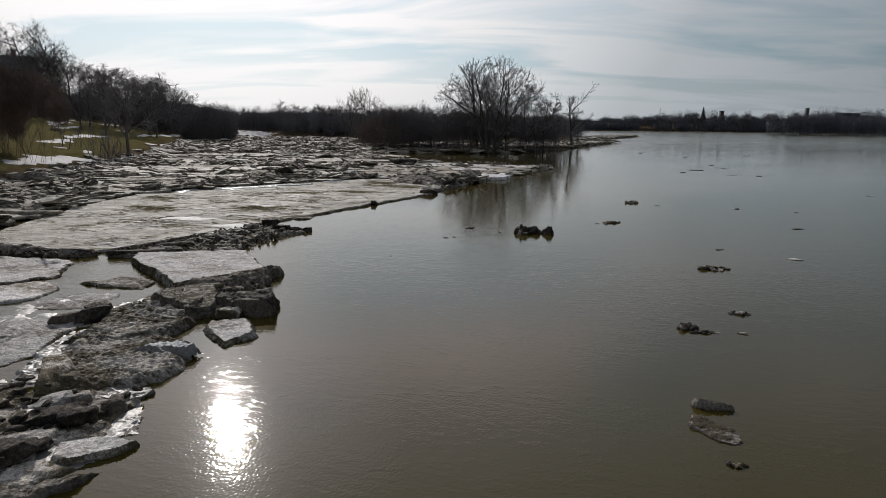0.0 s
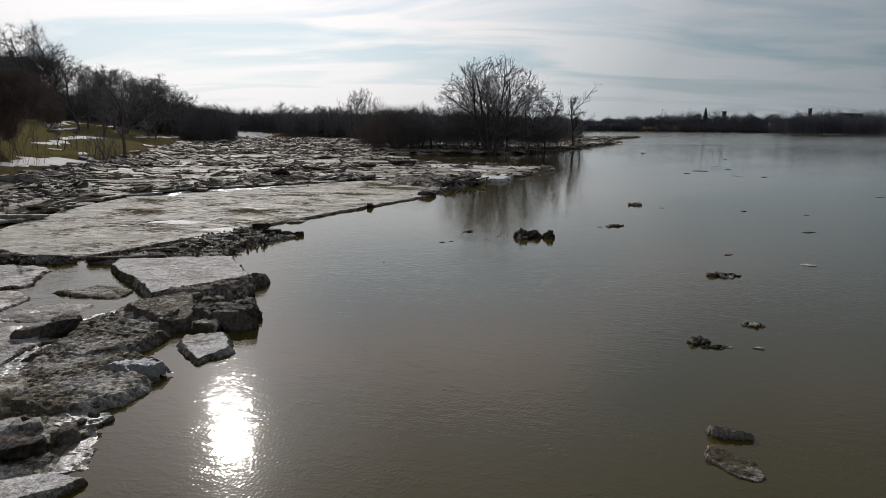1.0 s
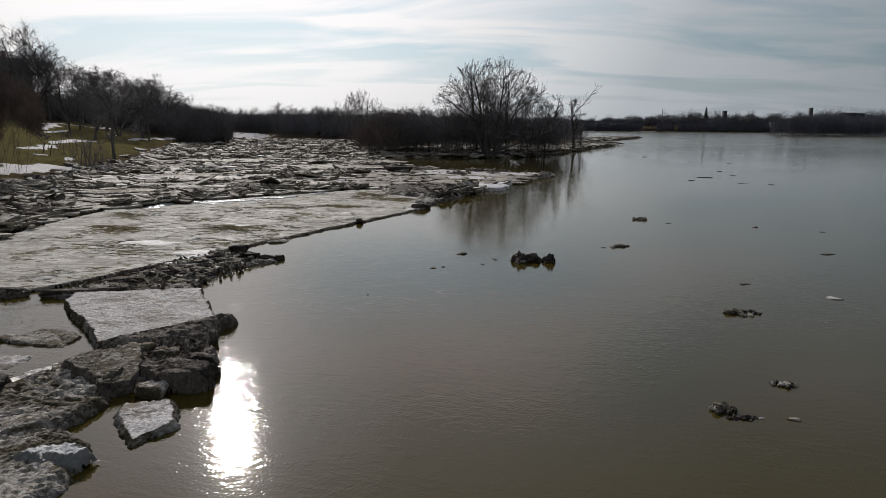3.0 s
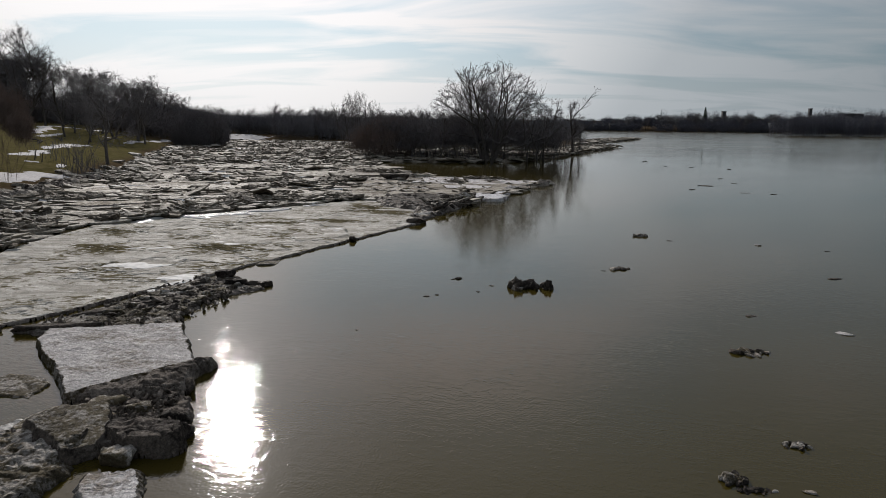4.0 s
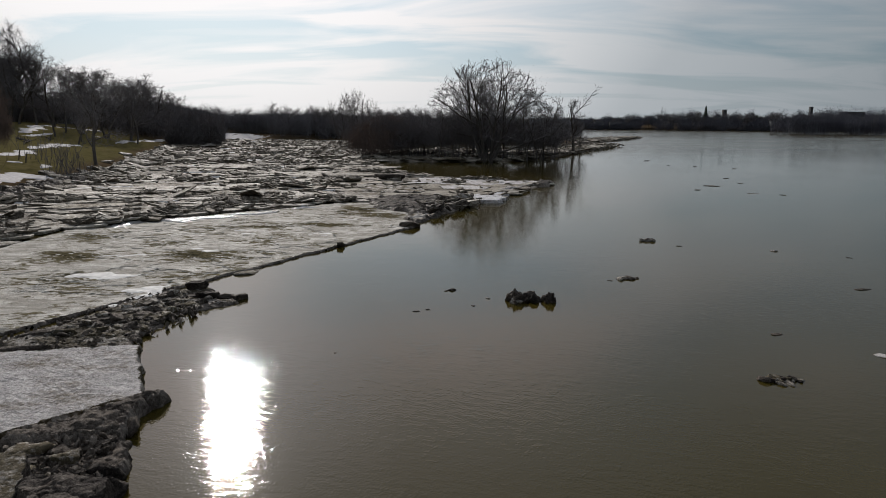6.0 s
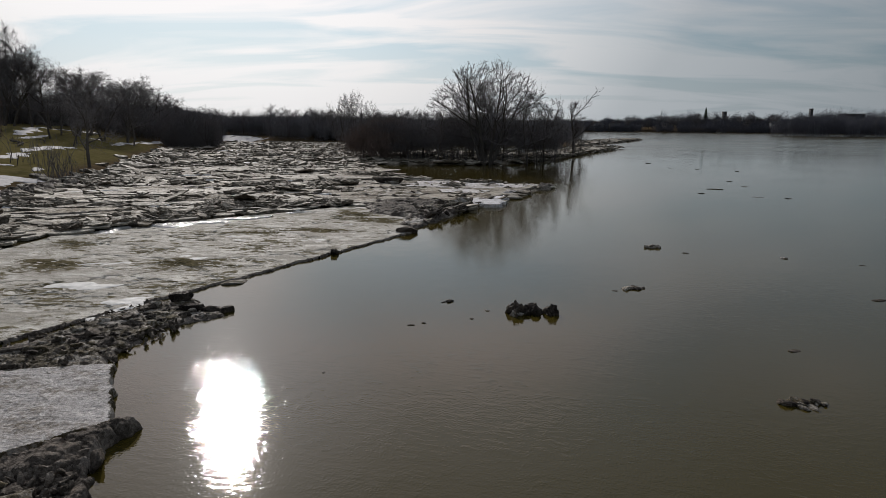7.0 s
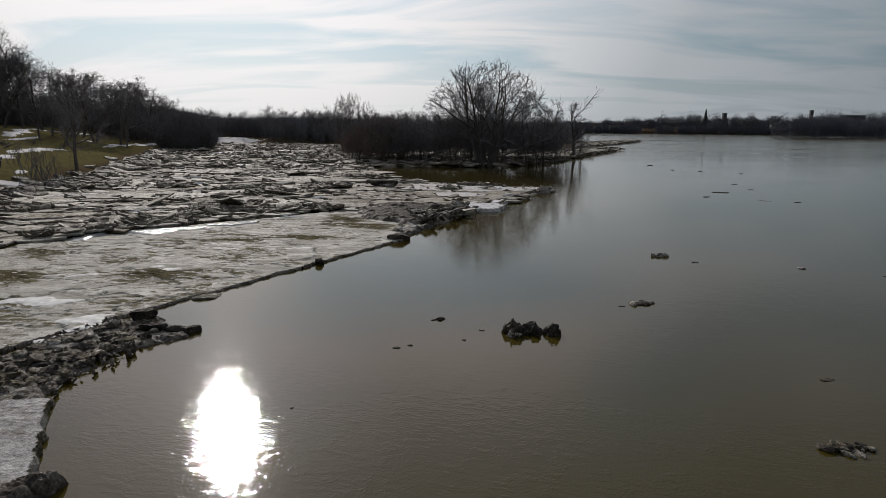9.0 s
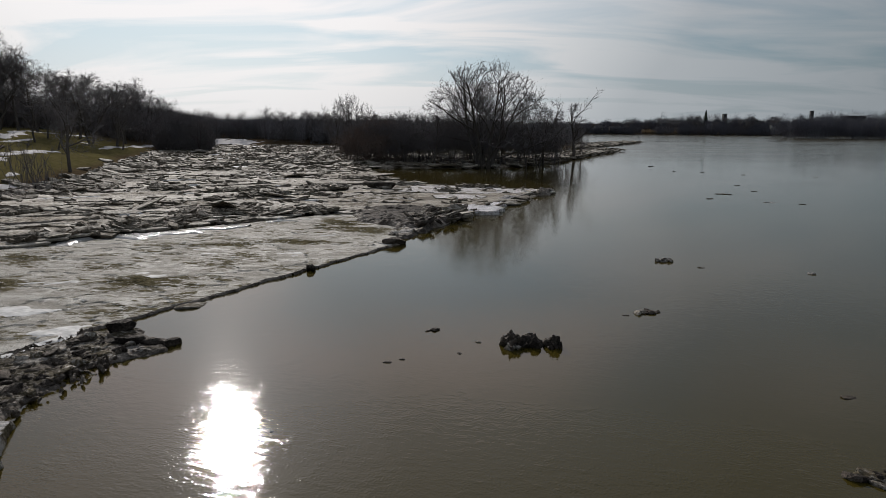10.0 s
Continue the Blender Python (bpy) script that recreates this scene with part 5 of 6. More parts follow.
# the tip of the jam that reaches out in front of the island
TIP = [(TIP_SHEET, 0.24, JAM_SHEET, "wide pale-brown sheet of silted ice at the jam's tip", 0.02),
       ([(-5.2, 49.2), (-2.2, 46.6), (-0.9, 47.4), (0.4, 50.4), (0.9, 53.4), (-1.6, 56.6), (-5.4, 56.0), (-7.0, 53.0)], 0.30, SILT, "eroded dark mound of silt and crushed ice at the jam's corner", 0.16),
       ([(-3.6, 45.2), (-1.9, 44.0), (-0.9, 46.2), (-0.2, 49.2), (-2.4, 49.2)], 0.13, MUD_ICE, "low crumbling apron of silt below the mound", 0.10),
       ([(-0.2, 53.5), (2.9, 53.2), (3.9, 55.4), (2.4, 58.0), (0.2, 57.4)], 0.27, WHITE_ICE, "clean white ice slab lying on the jam's edge", 0.0),
       ([(2.8, 57.2), (4.2, 58.2), (4.0, 60.2), (2.6, 59.6)], 0.22, WHITE_ICE, "small white ice slab on the jam's edge", 0.0),
       ([(-1.6, 60.6), (2.2, 60.4), (2.8, 62.8), (0.2, 64.2), (-1.8, 63.0)], 0.30, PALE_ICE, "pale flat ice slab at the jam's tip", 0.0),
       ([(4.2, 60.2), (5.8, 62.4), (6.4, 64.6), (4.4, 64.0), (3.4, 61.8)], 0.24, PALE_ICE, "pale crumbling floe at the jam's tip", 0.04),
       ([(-5.0, 65.4), (2.0, 64.6), (7.4, 66.0), (8.4, 68.4), (3.0, 71.0), (-4.0, 72.0)], 0.26, PALE_ICE, "long flat pale floe at the jam's tip", 0.02),
       ([(6.8, 65.6), (8.3, 66.0), (8.9, 68.4), (7.7, 69.4)], 0.34, SILT, "dark lump of ice at the jam's tip", 0.08),
       ([(-8.5, 58.0), (-3.0, 57.4), (-1.8, 60.0), (-4.0, 63.4), (-8.0, 62.6)], 0.29, MUD_ICE, "brown silty floe in the jam", 0.04)]
for i, (ring, top, material, label, lump) in enumerate(TIP):
    floe(ring, -0.1, top, material, 120 + i, label, group="floes at the jam's tip", rim=PALE_ICE if material is WHITE_ICE else MUD_ICE if material is PALE_ICE else None, cell=0.10, warp=0.25, edge=0.15 + lump * 2, rough=0.03 + 0.35 * lump, wave=0.04 + 0.5 * lump, lumps=((int(900 * lump), 0.10, 0.32, 0.5),))

rnd = random.Random(71)
for i in range(46):
    f = rnd.random()
    x, y = -1.9 + 3.0 * f + rnd.gauss(0, 0.55), 47.6 + 6.0 * f + rnd.gauss(0, 0.8)
    s = rnd.uniform(0.22, 0.75)
    piece = new("ice_slab", mesh_of("ice_slab", *slab_data(s * rnd.uniform(1.2, 2.2), s, rnd.uniform(0.10, 0.2), rnd), SILT if i % 3 else EDGE_ICE))
    piece.matrix_world = Matrix.LocRotScale((x, y, 0.28 + rnd.uniform(0, 0.2)), Euler((rnd.gauss(0, 0.35), rnd.gauss(0, 0.4), rnd.uniform(-0.6, 1.2))), None)
    tagged(piece, "dark tilted ice slab at the jam's corner" if i % 3 else "grey-brown tilted ice slab at the jam's corner", "ice slab", "tilted slabs at the jam's corner")
for x, y, size, turn, lean, label in ((0.1, 51.6, (1.7, 0.9, 0.22), 0.9, 0.85, "silty ice slab standing on edge at the jam's corner"), (0.6, 52.9, (1.5, 0.8, 0.2), 0.7, 0.7, "silty ice slab standing on edge at the jam's corner"),
                                      (-6.3, 68.6, (2.0, 1.0, 0.25), -0.4, 0.6, "dark slab of ice sticking out of the jam")):
    piece = new("ice_slab", mesh_of("ice_slab", *slab_data(*size, rnd), MUD_ICE))
    piece.matrix_world = Matrix.LocRotScale((x, y, 0.45), Euler((lean, 0.1, turn)), None)
    tagged(piece, label, "ice slab", "slabs standing on edge")

# ---- the park slope ----


def snow_on_ground(ax, ay, bx, by, w, seed):
    """A thin ragged strip of snow that follows the ground from a to b."""
    long = math.hypot(bx - ax, by - ay)
    ux, uy = (bx - ax) / long, (by - ay) / long
    n, m = max(24, int(long * 5)), 6
    verts, faces = [], []
    for i in range(n + 1):
        f = i / n
        s = f * long
        taper = min(1.0, 4.5 * f, 4.5 * (1 - f))
        wide = w * taper * max(0.12, 0.75 + 0.9 * noise.noise((s * 0.45, seed * 3.1, 0)) + 0.3 * noise.noise((s * 1.1, seed * 3.1, 5)))
        shift = w * (0.9 * noise.noise((s * 0.22, seed * 1.7, 9)) + 0.3 * noise.noise((s * 1.3, seed * 1.7, 9)))
        for k in range(m + 1):
            g = 2 * k / m - 1
            q = shift + wide * g + 0.05 * noise.noise((s * 2.0, g * 3, seed))
            x, y = ax + ux * s - uy * q, ay + uy * s + ux * q
            verts.append((x, y, height(x, y) + (-0.06 if abs(g) > 0.99 or i in (0, n) else 0.05)))
    for i in range(n):
        for k in range(m):
            a = i * (m + 1) + k
            faces.append((a, a + 1, a + m + 2, a + m + 1))
    ob = new("snow_drift", mesh_of("snow_drift", verts, faces, OLD_SNOW, True))
    return tagged(ob, "thin melting drift of old snow on the grass", "snow", "snow drifts on the slope")


SNOWS = [(-38.2, 57.7, -39.2, 65.3, 1.8), (-37.9, 52.1, -39.3, 61.7, 1.6), (-47.8, 70.9, -50.7, 81.3, 1.0), (-50.7, 81.3, -55.9, 98.0, 1.2), (-67.8, 102.2, -76.7, 121.5, 0.9), (-78.1, 123.6, -76.2, 131.3, 1.2), (-76.0, 130.6, -75.4, 139.4, 0.8), (-59.7, 114.3, -65.0, 133.2, 0.8), (-65.0, 133.2, -68.9, 153.7, 0.9), (-68.9, 153.7, -61.1, 149.3, 0.8), (-64.1, 98.7, -68.8, 112.5, 0.5), (-43.9, 67.6, -43.6, 69.1, 0.7), (-66.4, 120.2, -65.7, 122.6, 0.6), (-40.8, 67.8, -42.1, 71.1, 0.5), (-78.0, 191.0, -56.0, 190.2, 4.6), (-77.0, 188.6, -57.0, 188.2, 2.4)]
for i, (ax, ay, bx, by, w) in enumerate(SNOWS):
    snow_on_ground(ax, ay, bx, by, w * 1.35, 31 + i)

# stakes and fallen boughs on the grass
for x, y, tall, lean in ((-45.1, 70.8, 1.1, 0.35), (-43.6, 69.7, 1.0, 0.3)):
    verts, faces = [], []
    z = height(x, y)
    tube(verts, faces, [Vector((0, 0, -0.3)), Vector((lean * 0.5, 0, tall * 0.5)), Vector((lean, 0, tall))], [0.06, 0.055, 0.045], 7)
    faces += [tuple(range(14, 21))]
    stake = new("stake", mesh_of("stake", verts, faces, BARK))
    stake.matrix_world = Matrix.Translation((x, y, z))
    tagged(stake, "dark leaning wooden stake in the grass", "stake", "stakes on the slope")
for i, (ax, ay, bx, by) in enumerate(((-60.2, 92.0, -55.8, 88.0), (-63.0, 103.0, -58.6, 96.5), (-57.5, 90.5, -54.0, 84.5))):
    r = random.Random(700 + i)
    limb = ([], [])
    a, b = Vector((ax, ay, height(ax, ay) + 0.12)), Vector((bx, by, height(bx, by) + 0.10))
    path = [a.lerp(b, k / 6) for k in range(7)]
    for p in path[1:-1]:
        p.z = height(p.x, p.y) + 0.12 + r.uniform(0, 0.12)
    tube(limb[0], limb[1], path, [0.16, 0.15, 0.13, 0.11, 0.09, 0.06, 0.03], 6)
    for k in range(9):
        p = path[1 + k % 5]
        e = p + Vector((r.gauss(0, 0.7), r.gauss(0, 0.7), r.uniform(0.2, 0.9)))
        tube(limb[0], limb[1], [p, p.lerp(e, 0.5), e], [0.035, 0.025, 0.01], 4)
    bough_ob = new("fallen_bough", mesh_of("fallen_bough", limb[0], limb[1], BARK))
    tagged(bough_ob, "dark fallen bough lying on the grass slope", "bough", "fallen boughs")

# ice shoved up along the bank
rnd = random.Random(8)
shoved = []
for _ in range(900):
    y = rnd.uniform(30, 170)
    x = left_shore(y) + rnd.gauss(1.1, 0.9)
    s = rnd.uniform(0.4, 1.5)
    m = Matrix.LocRotScale((x, y, max(0.2, height(x, y)) + rnd.uniform(0.0, 0.15)), Euler((rnd.gauss(0, 0.12), rnd.gauss(0.15, 0.15), rnd.uniform(-0.5, 1.6))), None)
    shoved.append((m, *slab_data(s * 1.4, s, rnd.uniform(0.15, 0.3), rnd)))
tagged(new("shoved_ice", joined("shoved_ice", shoved, JAM_ICE)), "muddy ice slabs pushed up along the bank", "ice slabs", "", "stuff")

# ---- ice rubble beside the island ----
SPITS = [[(9.0, 106.0), (13.2, 112.0), (20.5, 128.0), (38.8, 168.0), (36.5, 174.0), (25.0, 158.0), (14.0, 132.0)], [(28.0, 176.0), (44.0, 205.0), (67.0, 254.0), (61.0, 262.0), (34.0, 215.0)],
         [(-20.0, 101.5), (-16.0, 100.0), (-6.0, 99.6), (2.0, 99.8), (9.0, 104.0), (13.0, 113.0), (15.0, 126.0), (4.0, 136.0), (-14.0, 136.0), (-22.0, 122.0)]]
for i, ring in enumerate(SPITS):
    spit = new("ice_rubble_spit")
    tagged(spit, "tongue of dark broken ice along the island shore", "ice rubble", "ice rubble at the island")
    part("rubble_bed", floe_mesh("rubble_bed", ring, -0.2, 0.22 if i == 2 else 0.3, JAM_BED if i == 2 else RUBBLE, 140 + i, cell=0.6, warp=0.6, edge=1.5, rough=0.2, wave=0.2), spit)
    rnd = random.Random(60 + i)
    xs, ys = [p[0] for p in ring], [p[1] for p in ring]
    pieces = []
    while len(pieces) < (620 if i == 2 else 420):
        x, y = rnd.uniform(min(xs), max(xs)), rnd.uniform(min(ys), max(ys))
        if not inside(x, y, ring):
            continue
        s = rnd.uniform(0.5, 2.0)
        m = Matrix.LocRotScale((x, y, 0.3 + rnd.uniform(0, 0.15 if i == 2 else 0.3)), Euler((rnd.gauss(0, 0.12), rnd.gauss(0, 0.12), rnd.uniform(0, 6))), None)
        pieces.append((m, *slab_data(s * 1.4, s, rnd.uniform(0.12, 0.3), rnd)))
    tagged(part("loose_ice", joined("loose_ice", pieces, JAM_ICE), spit, "muddy broken ice slabs"), kind="stuff")

# ---- trees of the slope, the island and the flats ----
BROAD = [tree_meshes(100 + i, 13.0, 0.26, "round", 1, 0.06, 4, None, 6.4, 3200, 0.9, 0.009) for i in range(4)]
CLUMP = [tree_meshes(140 + i, 11.0, 0.16, "round", 2, 0.08, 4, None, 4.2, 2200, 0.8, 0.008) for i in range(2)]
HERO = tree_meshes(161, 16.6, 0.34, "broad", 7, 0.10, 4, 0.018, 9.8, 7000, 0.9, 0.008)
LONE = tree_meshes(175, 10.6, 0.30, "sparse", 1, 0.02, 4, 0.013, 3.2, 1200, 0.7, 0.008)
THIN = [tree_meshes(180 + i, 9.0, 0.10, "broad", 2, 0.04, 3, 0.014, 3.4, 700, 0.9, 0.011) for i in range(3)]
DISTANT = [tree_meshes(190 + i, 12.0, 0.22, "broad", 1, 0.06, 3, 0.05, 5.0, 1800, 1.1, 0.035) for i in range(4)]

tree(HERO, 3.6, 102.0, height(3.6, 102.0), 0.7, 1.0, "great bare tree with several leaning trunks on the island", "trees on the island")
# a crooked bough leans out to one side of the slim tree
bough = ([], [])
style = dict(STYLE["sparse"], least=0.013, buds=[])
grow(random.Random(9), bough, bough, Vector((0.1, 0, 7.2)), Vector((0.9, 0.1, 0.75)), 3.6, 0.09, 1, 3, style)
grow(random.Random(4), bough, bough, Vector((2.2, 0.2, 9.4)), Vector((0.55, 0, 0.9)), 3.4, 0.06, 2, 4, style)
grow(random.Random(5), bough, bough, Vector((0, 0, 3.5)), Vector((-0.9, 0.1, 0.8)), 4.6, 0.09, 1, 4, style)
grow(random.Random(6), bough, bough, Vector((0, 0, 3.0)), Vector((0.9, 0.2, 0.6)), 4.2, 0.08, 1, 4, style)
lone = tree(LONE, 20.6, 128.5, 0.3, 0.4, 1.0, "slim bare tree with a crooked bough at the water", "trees on the island")
part("bough", mesh_of("bough", bough[0], bough[1], BARK), lone).rotation_euler = (0, 0, -0.4)
ISLE = [(-3.5, 103, 8.5), (9.8, 104, 11.8), (11.6, 106, 12.2), (12.8, 109, 10.5), (-1.0, 106, 11.0), (-8.0, 106, 8.5), (6.5, 110, 9.5), (12.5, 114, 8.0), (1.5, 112, 12.0), (-12.0, 108, 8.0), (18.6, 127, 7.0), (21.6, 131, 7.0), (22.6, 134, 6.0), (17.0, 123, 7.0), (9.5, 118, 9.0), (-15.5, 108, 7.5)]
for i, (x, y, h) in enumerate(ISLE):
    mesh = CLUMP[i % 2] if i % 3 else BROAD[i % 4]
    tree(mesh, x, y, max(0.0, height(x, y)), i * 1.7, h / (11.0 if i % 3 else 13.0), "bare flooded tree in the island thicket", "trees on the island", 0.8)

SLOPE = [(-65.5, 108.1, 8.5, 0), (-69.4, 117.0, 8.6, 3), (-61.2, 108.1, 7.0, 2), (-66.0, 124.0, 11.7, 1), (-64.5, 129.3, 11.7, 0), (-64.5, 121.0, 10.8, 1), (-60.5, 124.0, 8.2, 2), (-70.5, 124.0, 12.6, 3), (-42.8, 80.5, 10.4, 2),
         (-58.0, 102.0, 6.5, 1), (-84.0, 117.0, 11.7, 0), (-87.0, 123.0, 13.1, 2), (-80.5, 121.0, 13.1, 1), (-90.5, 120.0, 13.5, 3), (-77.0, 126.0, 13.1, 0), (-72.5, 131.0, 13.1, 2), (-66.5, 133.0, 13.1, 3),
         (-71.5, 146.0, 10.3, 1), (-73.5, 151.0, 7.7, 3), (-69.0, 141.0, 12.2, 2), (-75.0, 138.0, 14.0, 0)]
for i, (x, y, h, k) in enumerate(SLOPE):
    tree(BROAD[k], x, y, height(x, y), i * 2.1, h / 13.0, "bare tree with a forked trunk on the grassy slope", "trees on the slope")
for x, y, h, k in ((-83.0, 122.0, 19.5, 1), (-78.5, 123.0, 16.5, 3), (-86.5, 126.0, 19.0, 2)):
    tree(BROAD[k], x, y, height(x, y), h, h / 13.0, "tall bare tree rising above the hill wood", "trees on the slope", 0.72)
rnd = random.Random(17)
WOOD_EDGE = [(-70.0, 151), (-73.0, 150), (-78.0, 142), (-86.5, 136), (-92, 126), (-112, 118), (-112, 185), (-70, 182), (-72.0, 160)]
made = 0
while made < 26:
    x, y = rnd.uniform(-112, -54), rnd.uniform(112, 180)
    if not inside(x, y, WOOD_EDGE) or -x / y > 0.82:
        continue
    crest = fit_line(-x / y, (0.385, 0.42, 0.463, 0.54, 0.597, 0.655, 0.70), (9.5, 12.5, 15.8, 17.6, 20.0, 23.5, 25.0)) 
    crest = 4.6 + (crest - 4.6) * (y / 124) * rnd.uniform(0.64, 0.84)
    tall = max(5.0, crest - height(x, y))
    k = made % 6
    tree((BROAD + CLUMP)[k], x, y, height(x, y), rnd.uniform(0, 6), tall / (13.0 if k < 4 else 11.0), "dark bare tree in the wood on the hill", "hill wood", rnd.uniform(0.8, 1.05) * min(1.0, 17 / tall))
    made += 1

# ---- brush ----
rnd = random.Random(23)


def scatter(count, spot):
    return [spot() for _ in range(count)]


def isle_spot():
    a, r = rnd.uniform(0, 6.283), math.sqrt(rnd.random())
    x, y = -1.5 + 18 * r * math.cos(a), 116 + 13 * r * math.sin(a)
    return x, y, max(0, height(x, y)), (1.0 - 0.2 * max(0, x) / 16) * rnd.uniform(0.48, 1.06)


def dome_spot():
    a, r = rnd.uniform(0, 6.283), rnd.random() ** 0.6
    x, y = -12.6 + 5.6 * r * math.cos(a), 110 + 5.5 * r * math.sin(a)
    return x, y, max(0, height(x, y)), 1.15 - 0.45 * r * r


brush("island_thicket", "dense bare brown thicket standing in flood water", scatter(520, isle_spot), 6.0, 1, TWIG, 0.035, 8, 0.12)
brush("brown_thicket", "rounded red-brown thicket standing in flood water", scatter(260, dome_spot), 6.4, 6, BROWN_TWIG, 0.02, 9, 0.22)


def hill_spot():
    while True:
        x, y = rnd.uniform(-112, -54), rnd.uniform(112, 185)
        if inside(x, y, WOOD_EDGE):
            return x, y, height(x, y), fit_line(-x / y, (0.40, 0.52), (0.75, 1.0)) * rnd.uniform(0.6, 1.05)


brush("hill_thicket", "dense dark undergrowth below the hill trees", scatter(1500, hill_spot), 6.0, 2, TWIG, 0.03, 8, 0.16)


def cove_spot():
    a, r = rnd.uniform(0, 6.283), math.sqrt(rnd.random())
    x, y = -58.6 + 5.4 * r * math.cos(a), 145 + 4.5 * r * math.sin(a)
    return x, y, 0.2, 1.12 - 0.62 * r * r


brush("cove_thicket", "dark rounded thicket standing in the ice of the cove", scatter(240, cove_spot), 7.0, 9, TWIG, 0.03, 9, 0.16)


def flats_spot():
    while True:
        x = rnd.uniform(-110, 42)
        y = rnd.uniform(189, 226) + max(0, x + 10) * 0.5
        if x < 3 + (y - 128) * 0.34 and not (x < -57 and y < 200):
            return x, y, height(x, y), rnd.uniform(0.85, 1.0) * (1 + 0.12 * noise.noise((x * 0.08, 1, 0)))


brush("flats_wood", "long line of bare young trees behind the ice", scatter(2200, flats_spot), 8.0, 3, HAZED_FLATS_TWIG, 0.035, 8, 0.13, "wood")


CLUMPS = [(-37.9, 66.3), (-37.7, 67.9), (-37.9, 66.3), (-45.4, 73.9)]


def bank_spot():
    cx, cy = CLUMPS[rnd.randrange(len(CLUMPS))]
    x, y = cx + rnd.gauss(0, 0.8), cy + rnd.gauss(0, 1.0)
    return x, y, height(x, y), rnd.uniform(0.5, 1.0)


brush("bank_shrubs", "bare brown shrubs on the bank above the ice", scatter(60, bank_spot), 5.2, 4, TWIG, 0.026, 8, 0.2)


def corner_spot():
    a, r = rnd.uniform(0, 6.283), rnd.random()
    x, y = -41.6 + 4.6 * r * math.cos(a), 56 + 4.6 * r * math.sin(a)
    return x, y, height(x, y), 1.0 - 0.35 * r


brush("corner_thicket", "dense brown shrub leaning over the ice from the bank", scatter(150, corner_spot), 8.6, 5, BROWN_TWIG, 0.014, 20, 0.3)


def heads(count, spot, tall, low, radius):
    """Rounded crowns at chance spots; tall and low in metres over the ground."""
    rows = []
    for _ in range(count):
        x, y, z, h = spot()
        top = z + tall * h
        rows.append((x, y, z + low * h, top, rnd.uniform(*radius)))
    return rows


crowns("island_crowns", "fine brown twigs of the flooded island thicket", heads(230, isle_spot, 7.2, 2.9, (1.3, 2.6)), 620, 0.9, 0.009, 0.026, 51, TWIG, full=0.95)
crowns("brown_crowns", "fine red-brown twigs of the rounded thicket", heads(60, dome_spot, 6.4, 1.0, (1.2, 2.2)), 800, 0.8, 0.009, 0.02, 57, BROWN_TWIG, full=0.95)
crowns("hill_crowns", "fine dark twigs of the undergrowth on the hill", heads(330, hill_spot, 7.4, 0.2, (1.8, 3.4)), 520, 1.1, 0.014, 0.045, 52, TWIG, full=0.95)
crowns("cove_crowns", "fine dark twigs of the thicket in the cove", heads(70, cove_spot, 7.6, 0.4, (1.2, 2.2)), 900, 1.0, 0.014, 0.04, 58, TWIG, full=0.95)
crowns("flats_crowns", "grey-brown twigs of the young wood behind the ice", heads(820, flats_spot, 7.1, 0.2, (1.6, 3.2)), 480, 1.1, 0.024, 0.06, 53, HAZED_FLATS_TWIG, "wood", 1.0)
crowns("corner_crowns", "fine brown twigs of the shrub on the bank", [(-41.8 + rnd.gauss(0, 2.3), 56 + rnd.gauss(0, 2.3), 2.8 + k, 5.4 + 1.15 * k, rnd.uniform(0.7, 1.9)) for k in (0, 0.6, 1.2, 2.0, 2.8, 3.4, 4.0) * 4], 3600, 0.7, 0.007, 0.016, 54, BROWN_TWIG)
for i in range(64):
    x = rnd.uniform(-95, 4)
    y = rnd.uniform(190, 212)
    tall = rnd.uniform(7.4, 10.2)
    tree(THIN[i % 3], x, y, height(x, y), rnd.uniform(0, 6), tall / 9.0, "thin bare tree in the wood behind the ice", "trees behind the ice", 1.2)
for x, y, h in ((-27.8, 150, 12.4), (-26.3, 151, 13.2), (-24.8, 152, 13.8), (-23.2, 151, 13.4), (-21.2, 153, 11.8)):
    tree(CLUMP[int(h) % 2], x, y, max(0.0, height(x, y)), h, h / 11.0, "tall slender bare poplar behind the thicket", "poplars", 0.6)
for x, y, h in ((-11.5, 112, 7.4), (-6.0, 108, 8.4), (-71.5, 154, 8.0), (-70.0, 160, 8.5), (-57.5, 144, 8.8), (-54.0, 142, 8.2), (-56.0, 146, 8.6)):
    tree(CLUMP[int(h * 10) % 2], x, y, max(0, height(x, y)), h, h / 11.0, "bare spreading tree above the brush", "trees above the brush", 0.9)

# ---- the far bank ----


def clumps(count, spot, stems, wide):
    """Roots of many stems drawn together into crowns."""
    rows = []
    for _ in range(count):
        x, y, z, h = spot()
        for _ in range(stems):
            rows.append((x + rnd.gauss(0, wide), y + rnd.gauss(0, wide), z, h * rnd.uniform(0.55, 1.0)))
    return rows


